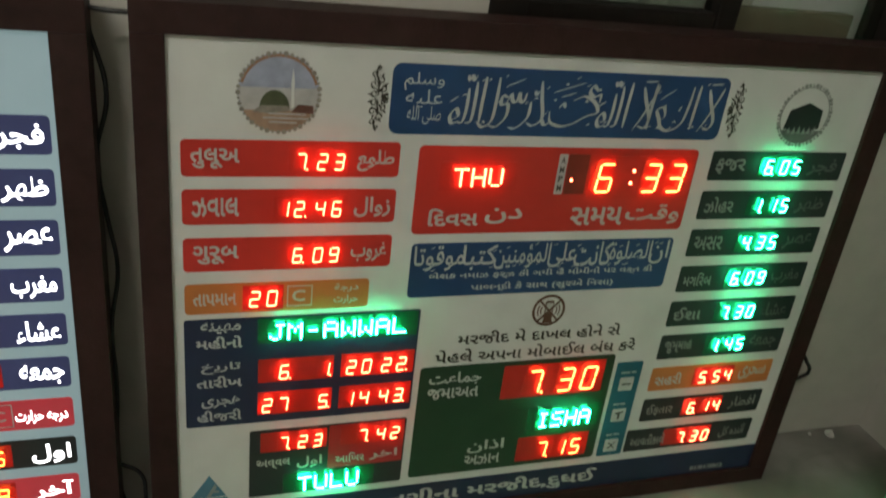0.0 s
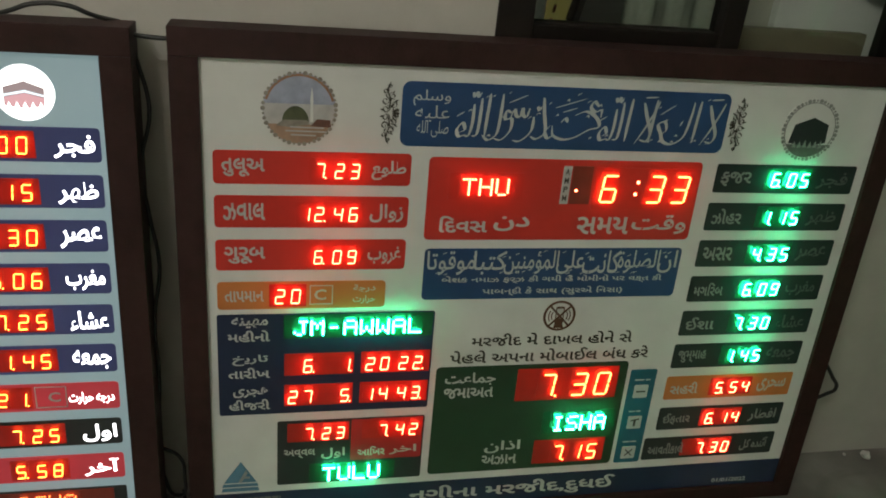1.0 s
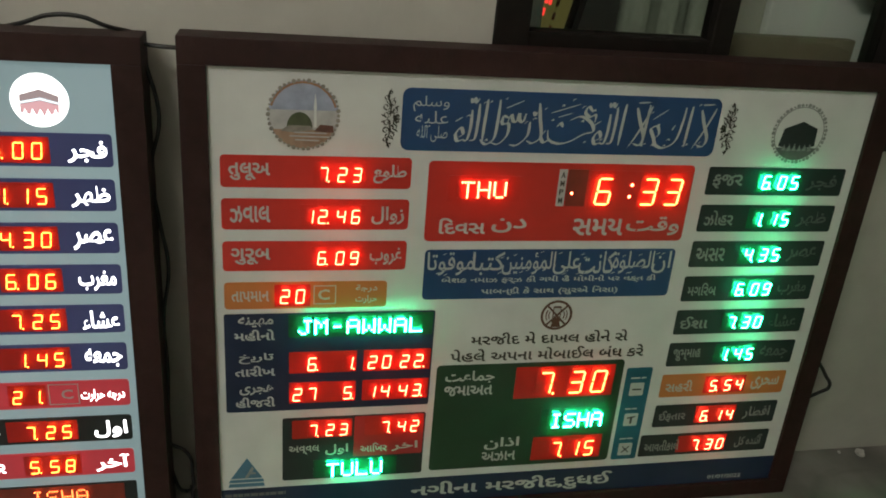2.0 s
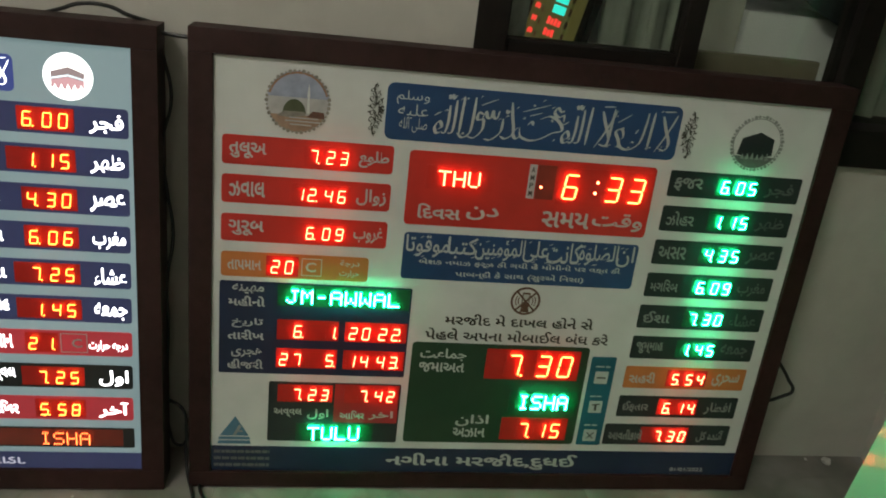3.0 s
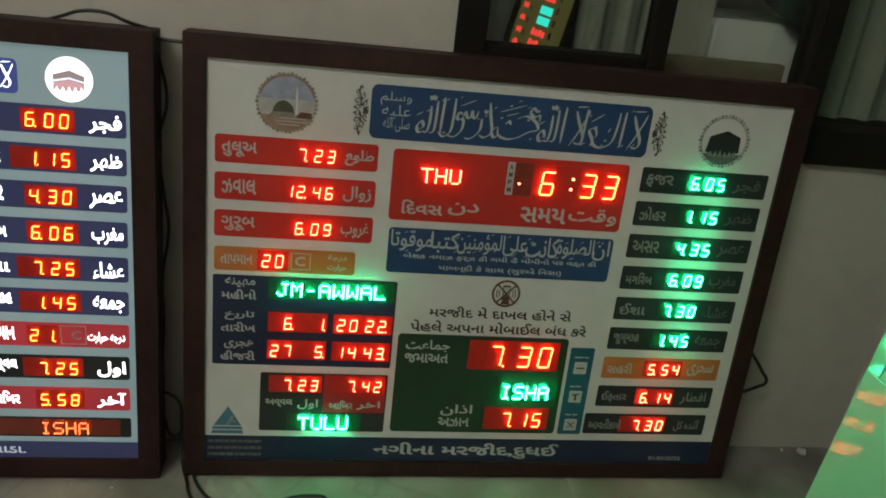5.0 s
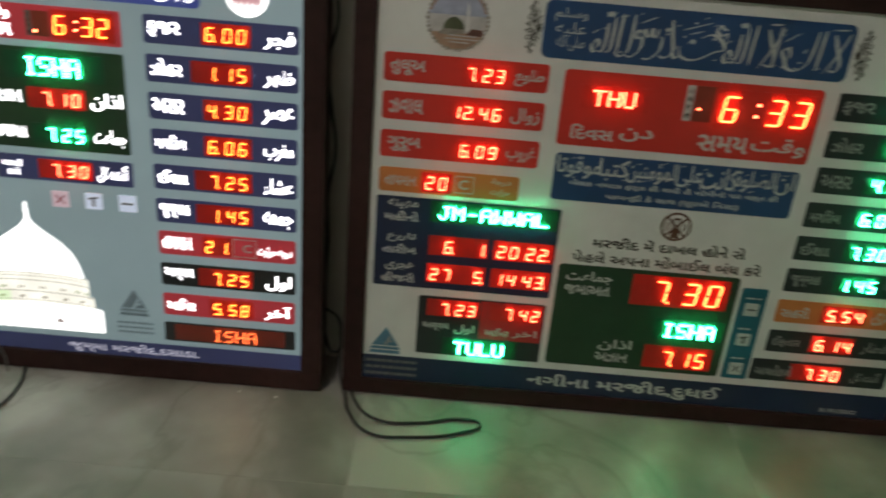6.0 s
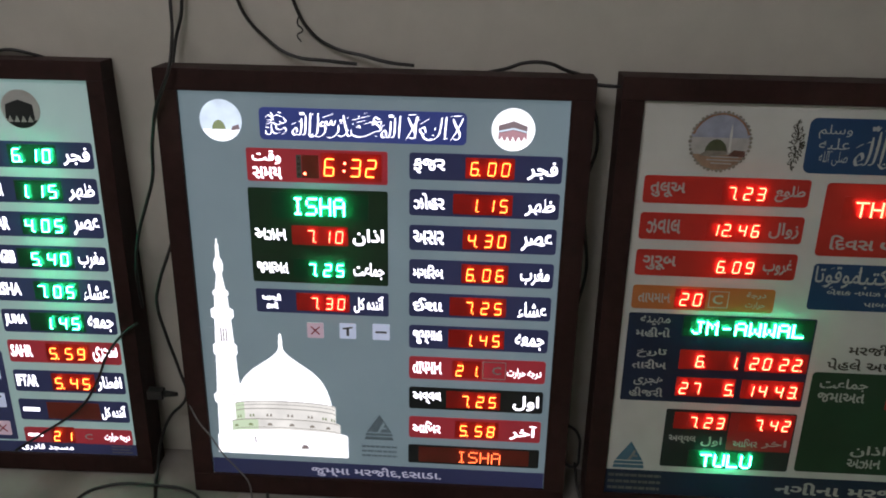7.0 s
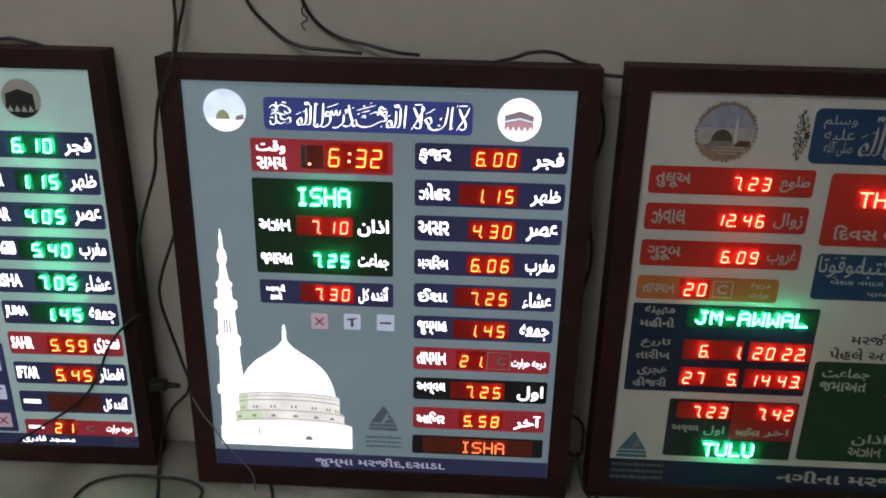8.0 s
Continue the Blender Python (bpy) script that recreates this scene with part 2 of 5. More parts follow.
# ---------------------------------------------------------------- materials
M = dict(
    frame=material("brown_frame", (0.027, 0.0108, 0.0094), 0.6, gloss=0.22, vary=0.3, scale=60, bump=0.15, bump_scale=300),
    carcass=material("board_back", (0.03, 0.025, 0.022), 0.7, vary=0.2),
    vinyl=material("white_vinyl", (0.63, 0.63, 0.605), 0.32, vary=0.07, scale=20),
    slate=material("slate_vinyl", (0.20, 0.235, 0.26), 0.35, vary=0.05, scale=20, emit=(0.46, 0.66, 0.70), strength=0.18),
    # backlit pale face; its glow also carries the green digits' glare
    pale=material("pale_vinyl_green_glow", (0.50, 0.54, 0.54), 0.35, vary=0.05, scale=20, emit=(0.38, 0.70, 0.62), strength=0.25),
    red=material("red_print", (0.52, 0.030, 0.021), 0.33, vary=0.08, scale=25),
    deep_red=material("deep_red_print", (0.36, 0.018, 0.022), 0.33, vary=0.08, scale=25),
    orange=material("orange_print", (0.52, 0.17, 0.045), 0.33, vary=0.08, scale=25),
    navy=material("navy_print", (0.011, 0.020, 0.055), 0.33, vary=0.12, scale=25),
    blue=material("blue_print", (0.016, 0.053, 0.140), 0.33, vary=0.2, scale=14),
    teal=material("teal_print", (0.01, 0.11, 0.16), 0.33, vary=0.2, scale=20),
    green=material("dark_green_print", (0.014, 0.045, 0.020), 0.33, vary=0.15, scale=25),
    black=material("black_print", (0.018, 0.022, 0.024), 0.33, vary=0.15, scale=25),
    ink=material("white_ink", (0.48, 0.48, 0.455), 0.4, vary=0.06, scale=60),
    # white ink, dimmed in colour where the green digits' glare washes it out
    glare_ink=material("glare_dimmed_ink", (0.26, 0.265, 0.25), 0.4, vary=0.12, scale=60),
    deep_glare_ink=material("deep_glare_dimmed_ink", (0.10, 0.105, 0.10), 0.4, vary=0.15, scale=60),
    dark_ink=material("brown_ink", (0.045, 0.04, 0.03), 0.4, vary=0.1, scale=60),
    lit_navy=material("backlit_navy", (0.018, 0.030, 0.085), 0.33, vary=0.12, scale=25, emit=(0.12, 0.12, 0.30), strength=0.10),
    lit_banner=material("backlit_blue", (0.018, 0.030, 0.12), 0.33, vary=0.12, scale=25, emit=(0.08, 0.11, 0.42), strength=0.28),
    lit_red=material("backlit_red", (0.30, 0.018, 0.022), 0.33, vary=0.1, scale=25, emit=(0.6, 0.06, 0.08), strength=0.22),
    lit=lamp_material("backlit_lettering", (1.0, 0.97, 1.0), BACKLIT),
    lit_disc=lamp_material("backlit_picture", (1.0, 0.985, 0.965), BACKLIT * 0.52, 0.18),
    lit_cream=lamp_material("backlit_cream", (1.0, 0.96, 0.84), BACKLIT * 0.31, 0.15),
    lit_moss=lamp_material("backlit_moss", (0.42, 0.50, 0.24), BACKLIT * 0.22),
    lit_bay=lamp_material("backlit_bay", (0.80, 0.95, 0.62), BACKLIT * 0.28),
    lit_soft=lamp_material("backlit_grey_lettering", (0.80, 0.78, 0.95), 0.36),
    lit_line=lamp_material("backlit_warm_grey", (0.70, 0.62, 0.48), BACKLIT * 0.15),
    # face of the small board that stands in for a reflection
    mirror_ochre=material("mirrored_ochre", (0.20, 0.15, 0.06), 0.4, vary=0.15, scale=40, emit=(0.42, 0.36, 0.10), strength=0.10),
    haze=material("printed_haze", (0.46, 0.44, 0.43), 0.35, vary=0.2, scale=70),
    brick_red=material("printed_brown", (0.12, 0.05, 0.035), 0.35, vary=0.3, scale=90),
    emblem=material("slate_blue_print", (0.12, 0.16, 0.18), 0.33, vary=0.2, scale=40, emit=(0.46, 0.62, 0.68), strength=0.06),
    blue_mark=material("blue_print_mark", (0.075, 0.18, 0.26), 0.33, vary=0.2, scale=40),
    brown_ink=material("red_brown_ink", (0.11, 0.050, 0.028), 0.4, vary=0.15, scale=60),
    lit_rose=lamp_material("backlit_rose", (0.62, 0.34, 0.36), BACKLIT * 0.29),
    rim=material("printed_orange_rim", (0.34, 0.17, 0.09), 0.35, vary=0.3, scale=90),
    bead_brown=material("printed_bead_brown", (0.26, 0.235, 0.20), 0.35, vary=0.35, scale=120),
    # digits of the small board that stands in for a reflection
    mirror_red=lamp_material("mirrored_red_digits", (1.0, 0.05, 0.04), 0.9),
    mirror_green=lamp_material("mirrored_green_digits", (0.05, 0.85, 0.72), 0.8),
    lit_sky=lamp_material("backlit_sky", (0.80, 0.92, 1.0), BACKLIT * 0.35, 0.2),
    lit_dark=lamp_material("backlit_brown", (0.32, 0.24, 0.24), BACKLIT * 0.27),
    led_red=lamp_material("red_segments", (1.0, 0.105, 0.045), RED),
    led_amber=lamp_material("amber_segments", (1.0, 0.105, 0.026), RED * 0.9),
    led_yellow=lamp_material("yellow_segments", (1.0, 0.24, 0.035), 7.0),
    led_dim=lamp_material("dim_amber_lamps", (1.0, 0.16, 0.04), RED * 0.28),
    led_green=lamp_material("green_segments", (0.035, 1.0, 0.38), GREEN),
    filter_panel=material("plain_red_filter", (0.50, 0.025, 0.017), 0.3, vary=0.1, scale=30),
    filter_red=material("red_filter", (0.44, 0.014, 0.010), 0.3, vary=0.2, scale=30),
    filter_dim=material("dark_red_filter", (0.20, 0.030, 0.018), 0.3, vary=0.2, scale=30),
    filter_green=material("green_filter", (0.004, 0.050, 0.022), 0.3, vary=0.2, scale=30),
    sky=material("printed_sky", (0.34, 0.36, 0.47), 0.35, vary=0.25, scale=60),
    moss=material("printed_green", (0.070, 0.080, 0.040), 0.35, vary=0.3, scale=90),
    sand=material("printed_sand", (0.30, 0.19, 0.13), 0.35, vary=0.3, scale=90),
    mid_grey=material("printed_mid_grey", (0.26, 0.26, 0.25), 0.35, vary=0.2, scale=90),
    grey=material("printed_grey", (0.13, 0.13, 0.125), 0.35, vary=0.2, scale=90),
    pink=material("pink_button", (0.48, 0.34, 0.38), 0.4, vary=0.1, emit=(0.95, 0.70, 0.80), strength=0.24),
    button=material("grey_button", (0.5, 0.5, 0.48), 0.4, vary=0.1),
    lit_button=material("lit_button", (0.5, 0.53, 0.6), 0.4, vary=0.1, emit=(0.7, 0.78, 1.0), strength=0.35),
    cable=material("black_cable", (0.012, 0.011, 0.011), 0.45, vary=0.2, scale=200),
    wire=material("grey_wire", (0.12, 0.115, 0.115), 0.35, vary=0.2, scale=200),
    plaster=material("painted_wall", (0.49, 0.467, 0.418), 0.62, vary=0.07, scale=22, bump=0.25, bump_scale=60),
    ceiling=material("ceiling_paint", (0.75, 0.74, 0.70), 0.8, vary=0.04, scale=12),
    joint=material("floor_joint", (0.27, 0.255, 0.23), 0.8, vary=0.15, scale=60),
    window_wood=material("dark_window_wood", (0.0085, 0.0062, 0.0048), 0.55, gloss=0.22, vary=0.35, scale=40, bump=0.2, bump_scale=120),
    strip=material("brown_rail", (0.17, 0.145, 0.095), 0.5, vary=0.15, scale=40),
    curtain=material("pale_curtain", (0.18, 0.195, 0.155), 0.85, vary=0.12, scale=120, bump=0.3, bump_scale=500),
    # the same curtain cloth, with its brighter light put into the colour
    bright_curtain=material("brightened_curtain_cloth", (0.21, 0.22, 0.18), 0.85, vary=0.12, scale=120, bump=0.3, bump_scale=500),
    dark_cloth=material("dark_cloth", (0.010, 0.015, 0.014), 0.9, vary=0.25, scale=90, bump=0.4, bump_scale=400),
    film=material("clear_wrap", (0.40, 0.42, 0.38), 0.25, vary=0.15, scale=30),
    # laminate, with the green light of the digits put into its base colour
    sheet=material("laminate_green_light", (0.33, 0.62, 0.43), 0.06, vary=0.03, scale=10, gloss=0.5, coat=0.6),
    edge=material("board_edge", (0.5, 0.48, 0.42), 0.6, vary=0.1),
    rubble=material("plaster_crumb", (0.6, 0.58, 0.54), 0.8, vary=0.15, scale=150),
    tube_glass=lamp_material("tube_glow", (1.0, 0.96, 0.90), TUBE),
    metal=material("white_metal", (0.7, 0.7, 0.68), 0.4, vary=0.05),
)


def marble():
    """Grey-beige marble with soft veins and stains, each slab a little different."""
    m = bpy.data.materials.new("grey_marble")
    m.use_nodes = True
    n, l = m.node_tree.nodes, m.node_tree.links
    b = n["Principled BSDF"]
    b.inputs["Specular IOR Level"].default_value = 0.36
    geo, info = n.new("ShaderNodeNewGeometry"), n.new("ShaderNodeObjectInfo")
    shift = n.new("ShaderNodeVectorMath")
    shift.operation = "MULTIPLY_ADD"
    shift.inputs[1].default_value = (1, 1, 1)
    l.new(geo.outputs["Position"], shift.inputs[0])
    l.new(info.outputs["Random"], shift.inputs[2])
    wave, stain, grain = n.new("ShaderNodeTexWave"), n.new("ShaderNodeTexNoise"), n.new("ShaderNodeTexNoise")
    wave.inputs["Scale"].default_value, wave.inputs["Distortion"].default_value, wave.inputs["Detail"].default_value = 0.9, 22, 5
    stain.inputs["Scale"].default_value, stain.inputs["Detail"].default_value = 5, 5
    grain.inputs["Scale"].default_value, grain.inputs["Detail"].default_value = 90, 4
    for t in (wave, stain, grain):
        l.new(shift.outputs[0], t.inputs["Vector"])
    r1, r2 = n.new("ShaderNodeValToRGB"), n.new("ShaderNodeValToRGB")
    r1.color_ramp.elements[0].color, r1.color_ramp.elements[1].color = (0.205, 0.192, 0.172, 1), (0.330, 0.313, 0.290, 1)
    r1.color_ramp.elements[1].position = 0.75
    r2.color_ramp.elements[0].color, r2.color_ramp.elements[1].color = (0.52, 0.52, 0.51, 1), (1.10, 1.08, 1.08, 1)
    r2.color_ramp.elements[0].position, r2.color_ramp.elements[1].position = 0.28, 0.62
    mix = n.new("ShaderNodeMix")
    mix.data_type, mix.blend_type = "RGBA", "MULTIPLY"
    mix.inputs["Factor"].default_value = 1.0
    l.new(wave.outputs["Fac"], r1.inputs[0])
    l.new(stain.outputs["Fac"], r2.inputs[0])
    l.new(r1.outputs[0], mix.inputs["A"])
    l.new(r2.outputs[0], mix.inputs["B"])
    crack, near, vein = n.new("ShaderNodeTexNoise"), n.new("ShaderNodeMapRange"), n.new("ShaderNodeMix")
    crack.inputs["Scale"].default_value, crack.inputs["Detail"].default_value, crack.inputs["Distortion"].default_value = 2.6, 7, 0.8
    l.new(shift.outputs[0], crack.inputs["Vector"])
    gap = n.new("ShaderNodeMath")
    gap.operation = "PINGPONG"
    gap.inputs[1].default_value = 0.5
    l.new(crack.outputs["Fac"], gap.inputs[0])
    near.inputs["From Min"].default_value, near.inputs["From Max"].default_value = 0.475, 0.5
    near.inputs["To Min"].default_value, near.inputs["To Max"].default_value = 0.0, 0.26
    l.new(gap.outputs[0], near.inputs["Value"])
    vein.data_type = "RGBA"
    vein.inputs["B"].default_value = (0.085, 0.078, 0.066, 1)
    l.new(near.outputs["Result"], vein.inputs["Factor"])
    l.new(mix.outputs["Result"], vein.inputs["A"])
    l.new(vein.outputs["Result"], b.inputs["Base Color"])
    rough = n.new("ShaderNodeMapRange")
    rough.inputs["To Min"].default_value, rough.inputs["To Max"].default_value = 0.25, 0.5
    l.new(grain.outputs["Fac"], rough.inputs["Value"])
    l.new(rough.outputs[0], b.inputs["Roughness"])
    return m


M["marble"] = marble()


def glass():
    m = bpy.data.materials.new("window_glass")
    m.use_nodes = True
    b = m.node_tree.nodes["Principled BSDF"]
    b.inputs["Base Color"].default_value = (0.75, 0.80, 0.74, 1)
    b.inputs["Roughness"].default_value = 0.02
    b.inputs["Transmission Weight"].default_value = 1.0
    b.inputs["IOR"].default_value = 1.45
    return m


M["glass"] = glass()

# ---------------------------------------------------------------- the room
WALL = 0.862                       # face of the wall behind the boards
X0, X1, Y0, TOP = -2.4, 1.15, -2.43, 2.7
WX0, WX1, WZ0, WZ1 = 0.314, 1.12, 0.566, 1.75   # window opening

wall_n = bmesh.new()
for a in ((X0 - 0.15, -0.05, WX0, TOP), (WX1, -0.05, X1 + 0.15, TOP), (WX0, -0.05, WX1, WZ0), (WX0, WZ1, WX1, TOP)):
    box(a[0], WALL, a[1], a[2], WALL + 0.14, a[3], bm=wall_n)
solid("wall_north", wall_n, M["plaster"], "off-white painted plaster wall behind the boards", "wall", "structure")
solid("wall_east", box(X1, Y0, -0.05, X1 + 0.15, WALL, TOP), M["plaster"], "off-white painted plaster side wall", "wall", "structure")
solid("wall_west", box(X0 - 0.15, Y0, -0.05, X0, WALL, TOP), M["plaster"], "off-white painted plaster side wall", "wall", "structure")
solid("wall_south", box(X0 - 0.15, Y0 - 0.15, -0.05, X1 + 0.15, Y0, TOP), M["plaster"], "off-white painted plaster wall", "wall", "structure")
solid("ceiling", box(X0 - 0.15, Y0 - 0.15, TOP, X1 + 0.15, WALL + 0.14, TOP + 0.1), M["ceiling"], "white painted ceiling", "ceiling", "structure")
floor = solid("floor", box(X0 - 0.15, Y0 - 0.15, -0.08, X1 + 0.15, WALL + 0.14, -0.0005), M["joint"], "grey marble slab floor with thin joints", "floor", "structure")

# the dim space behind the window
solid("wall_far", box(-0.6, 2.6, -0.05, 2.4, 2.7, TOP), M["plaster"], "dim plaster wall behind the window", "wall", "structure")
solid("wall_far_west", box(-0.75, WALL + 0.14, -0.05, -0.6, 2.7, TOP), M["plaster"], "dim plaster wall behind the window", "wall", "structure")
solid("wall_far_east", box(2.4, WALL + 0.14, -0.05, 2.55, 2.7, TOP), M["plaster"], "dim plaster wall behind the window", "wall", "structure")
solid("ceiling_far", box(-0.75, WALL + 0.14, TOP, 2.55, 2.7, TOP + 0.1), M["ceiling"], "white ceiling behind the window", "ceiling", "structure")
solid("floor_far", box(-0.75, WALL + 0.14, -0.08, 2.55, 2.7, 0.0), M["joint"], "plain floor behind the window", "floor", "structure")

# ceiling tube lamp
lamp = thing("tube_light", pose(-1.20, -1.25, TOP), "white fluorescent tube light on the ceiling", "lamp")
part("housing", box(-0.62, -0.03, -0.05, 0.62, 0.03, 0.0, 0.006), M["metal"], lamp)
bm = bmesh.new()
bmesh.ops.create_cone(bm, cap_ends=True, segments=16, radius1=0.014, radius2=0.014, depth=1.18, matrix=Matrix.Translation((0, 0, -0.075)) @ Matrix.Rotation(radians(90), 4, "Y"))
part("tube", bm, M["tube_glass"], lamp, smooth=True)
for s in (-1, 1):
    part("lamp_holder", box(s * 0.605 - 0.015, -0.018, -0.095, s * 0.605 + 0.015, 0.018, -0.045, 0.004), M["metal"], lamp)

# ---------------------------------------------------------------- window
win = thing("window_1", pose(0, 0, 0), "dark brown wooden sliding window with several panes", "window", kind="structure")
FY = WALL + 0.004
part("window_sill", box(WX0 - 0.004, WALL - 0.014, WZ0 - 0.004, WX1 + 0.02, WALL + 0.12, 0.622, 0.004), M["window_wood"], win)
part("window_frame", box(WX0, FY - 0.008, 0.622, 0.36, FY + 0.06, WZ1, 0.003), M["window_wood"], win)
part("window_frame", box(0.36, FY, WZ1 - 0.05, WX1, FY + 0.06, WZ1, 0.003), M["window_wood"], win)
part("bottom_rail", box(0.36, FY, 0.622, 0.611, FY + 0.035, 0.704, 0.003), M["window_wood"], win)
part("bottom_rail", box(0.641, FY, 0.622, 0.875, FY + 0.035, 0.677, 0.003), M["window_wood"], win)
part("mullion", box(0.611, FY - 0.003, 0.622, 0.641, FY + 0.032, WZ1 - 0.05, 0.003), M["window_wood"], win)
part("mullion", box(0.875, FY - 0.006, 0.622, 0.912, FY + 0.05, WZ1 - 0.05, 0.003), M["window_wood"], win)
part("window_frame", box(WX1 - 0.03, FY, 0.622, WX1, FY + 0.06, WZ1 - 0.05, 0.003), M["window_wood"], win)
part("inner_rail", box(0.640, FY + 0.058, 0.622, 0.872, FY + 0.075, 0.7045, 0.002), M["strip"], win, "lighter brown rail of the inner sash")
for a, b, z, d in ((0.36, 0.611, 0.704, 0.014), (0.641, 0.875, 0.677, 0.014), (0.912, WX1 - 0.03, 0.622, 0.035)):
    pane = part("pane", box(a, FY + d, z, b, FY + d + 0.004, WZ1 - 0.05), M["glass"], win)
    pane.visible_shadow = False


def drape(x0, x1, z0, z1, y, folds, depth, lean=0.0, seed=0, slope=0.0):
    """Hanging cloth with uneven folds, a thin double sheet."""
    rnd = random.Random(seed)
    bm = bmesh.new()
    n, k = folds * 8, 10
    ph = [rnd.uniform(0, 6.3) for _ in range(4)]
    grid = []
    for side in (0.0, 0.003):
        rows = []
        for j in range(k + 1):
            v = j / k
            row = []
            for i in range(n + 1):
                u = i / n
                w = depth * (math.sin(u * folds * 6.28 + ph[0] + 0.5 * math.sin(3 * v + ph[1])) + 0.4 * math.sin(u * folds * 2.3 * 6.28 + ph[2])) * (0.6 + 0.4 * v)
                row.append(bm.verts.new((x0 + (x1 - x0) * u + lean * (1 - v), y + w + side, z0 + (z1 - z0) * v + (1 - v) * slope * u + 0.006 * math.sin(u * 9 + ph[3]) * (1 - v))))
            rows.append(row)
        grid.append(rows)
    for rows in grid:
        for j in range(k):
            for i in range(n):
                bm.faces.new((rows[j][i], rows[j][i + 1], rows[j + 1][i + 1], rows[j + 1][i]))
    return bm


solid("curtain", drape(0.535, 0.685, 0.3, 1.7, 1.00, 3, 0.012, seed=2), M["curtain"], "dull pale curtain hanging behind the window", "curtain", smooth=True)
solid("curtain", drape(0.92, 1.30, 0.3, 1.7, 0.955, 6, 0.016, seed=5), M["bright_curtain"], "dull pale curtain, its light put into a brighter colour, hanging close behind the window", "curtain", smooth=True)
solid("hanging_cloth", drape(0.735, 0.955, 0.822, 1.7, 0.975, 2, 0.012, lean=0.03, seed=9, slope=-0.088), M["dark_cloth"], "dark cloth hanging behind the window", "cloth", smooth=True)
solid("plastic_wrap", drape(0.35, 0.420, 0.4, 1.7, 0.97, 2, 0.006, lean=-0.012, seed=4), M["film"], "crumpled clear plastic sheet behind the window", "plastic sheet", smooth=True)
solid("cardboard_box", box(0.776, 1.005, 0.0, 0.97, 1.25, 0.762, 0.004), M["vinyl"], "pale upright carton behind the window pane", "box")
solid("cardboard_box", box(0.690, 1.015, 0.0, 0.774, 1.24, 0.80, 0.004), M["edge"], "tall grey carton standing behind the window", "box")

# ---------------------------------------------------------------- display boards


class Board:
    """A framed display board; places are given on its face, x to the right and z up, in the face's own metres."""

    def __init__(self, name, m, cx, base, label, scale=1.0):
        self.ob = thing(name, m, label, "display board", "display boards along the wall")
        self.cx, self.base, self.k = cx, base, scale

    def p(self, x, z):
        return ((x - self.cx) * self.k, (z - self.base) * self.k)

    def r(self, x0, z0, x1, z1):
        return (*self.p(x0, z0), *self.p(x1, z1))

    def body(self, outer, inner, face):
        a, c, e, g = self.r(*outer)
        i, j, k, l = self.r(*inner)
        f, d = -0.006, 0.048
        part("back_box", box(a + 0.006, 0.004, c + 0.006, e - 0.006, d, g - 0.006), M["carcass"], self.ob)
        part("face_sheet", box(i - 0.004, 0.0, j - 0.004, k + 0.004, 0.004, l + 0.004), face, self.ob)
        part("frame_bar", box(a, f, l, e, d - 0.002, g, 0.0012), M["frame"], self.ob)
        part("frame_bar", box(a, f, c, e, d - 0.002, j, 0.0012), M["frame"], self.ob)
        part("frame_bar", box(a, f + 0.0002, j, i, d - 0.002, l, 0.001), M["frame"], self.ob)
        part("frame_bar", box(k, f + 0.0002, j, e, d - 0.002, l, 0.001), M["frame"], self.ob)

    def panel(self, x0, z0, x1, z1, mat, r=0.005, lift=0.0006, name="label_panel"):
        return part(name, slab(rounded(*self.r(x0, z0, x1, z1), r), -lift, 0.0), mat, self.ob)

    def text(self, panel, body, x0, z0, x1, z1, mat, bold=0.022, lift=0.0011, keep=False):
        me = letters(body, *self.r(x0, z0, x1, z1), -lift, bold, keep)
        me.materials.clear()
        me.materials.append(mat)
        return part("lettering", me, mat, panel or self.ob)

    def calligraphy(self, panel, x0, z0, x1, z1, mat, width, marks, salute):
        """The creed, word by word, with or without the round salutation at its end, with small vowel marks."""
        def place(u, v):
            return self.p(x0 + (x1 - x0) * u / 100, z0 + (z1 - z0) * v / 18.4)
        for word in (*CREED, *((SALUTE,) if salute else ())):
            bm = bmesh.new()
            for stroke in word:
                pen(stroke, width * (0.72 if word is SALUTE else 1.0 if len(stroke) > 2 else 0.8), place, bm)
            part("lettering", bm, mat, panel)
        rnd = random.Random(7)
        bm = bmesh.new()
        for _ in range(marks):
            u, v = rnd.uniform(17, 96), rnd.choice((rnd.uniform(2.6, 5), rnd.uniform(8, 12), rnd.uniform(13, 16.2)))
            pen([(u, v), (u + 0.5, v + 0.5), (u + rnd.uniform(0.6, 1.3), v + rnd.uniform(-0.2, 0.8))], width * 0.55, place, bm)
        tagged(part("vowel_marks", bm, mat, panel), kind="stuff")

    def words(self, panel, words, x0, z0, x1, z1, mat, bold, marks=0):
        """Calligraphy: words of (text, share of the width), from the right, each as tall as the line, with small vowel marks."""
        total = sum(q for _, q in words)
        x = x1
        for text, q in words:
            w = (x1 - x0) * q / total
            self.text(panel, text, x - w * 1.03, z0, x + w * 0.02, z1, mat, bold)
            x -= w
        rnd = random.Random(len(words))
        for _ in range(marks):
            cx, cz = self.p(rnd.uniform(x0, x1), rnd.choice((rnd.uniform(z0, z0 + (z1 - z0) * 0.2), rnd.uniform(z1 - (z1 - z0) * 0.3, z1))))
            u = (z1 - z0) * self.k * 0.07
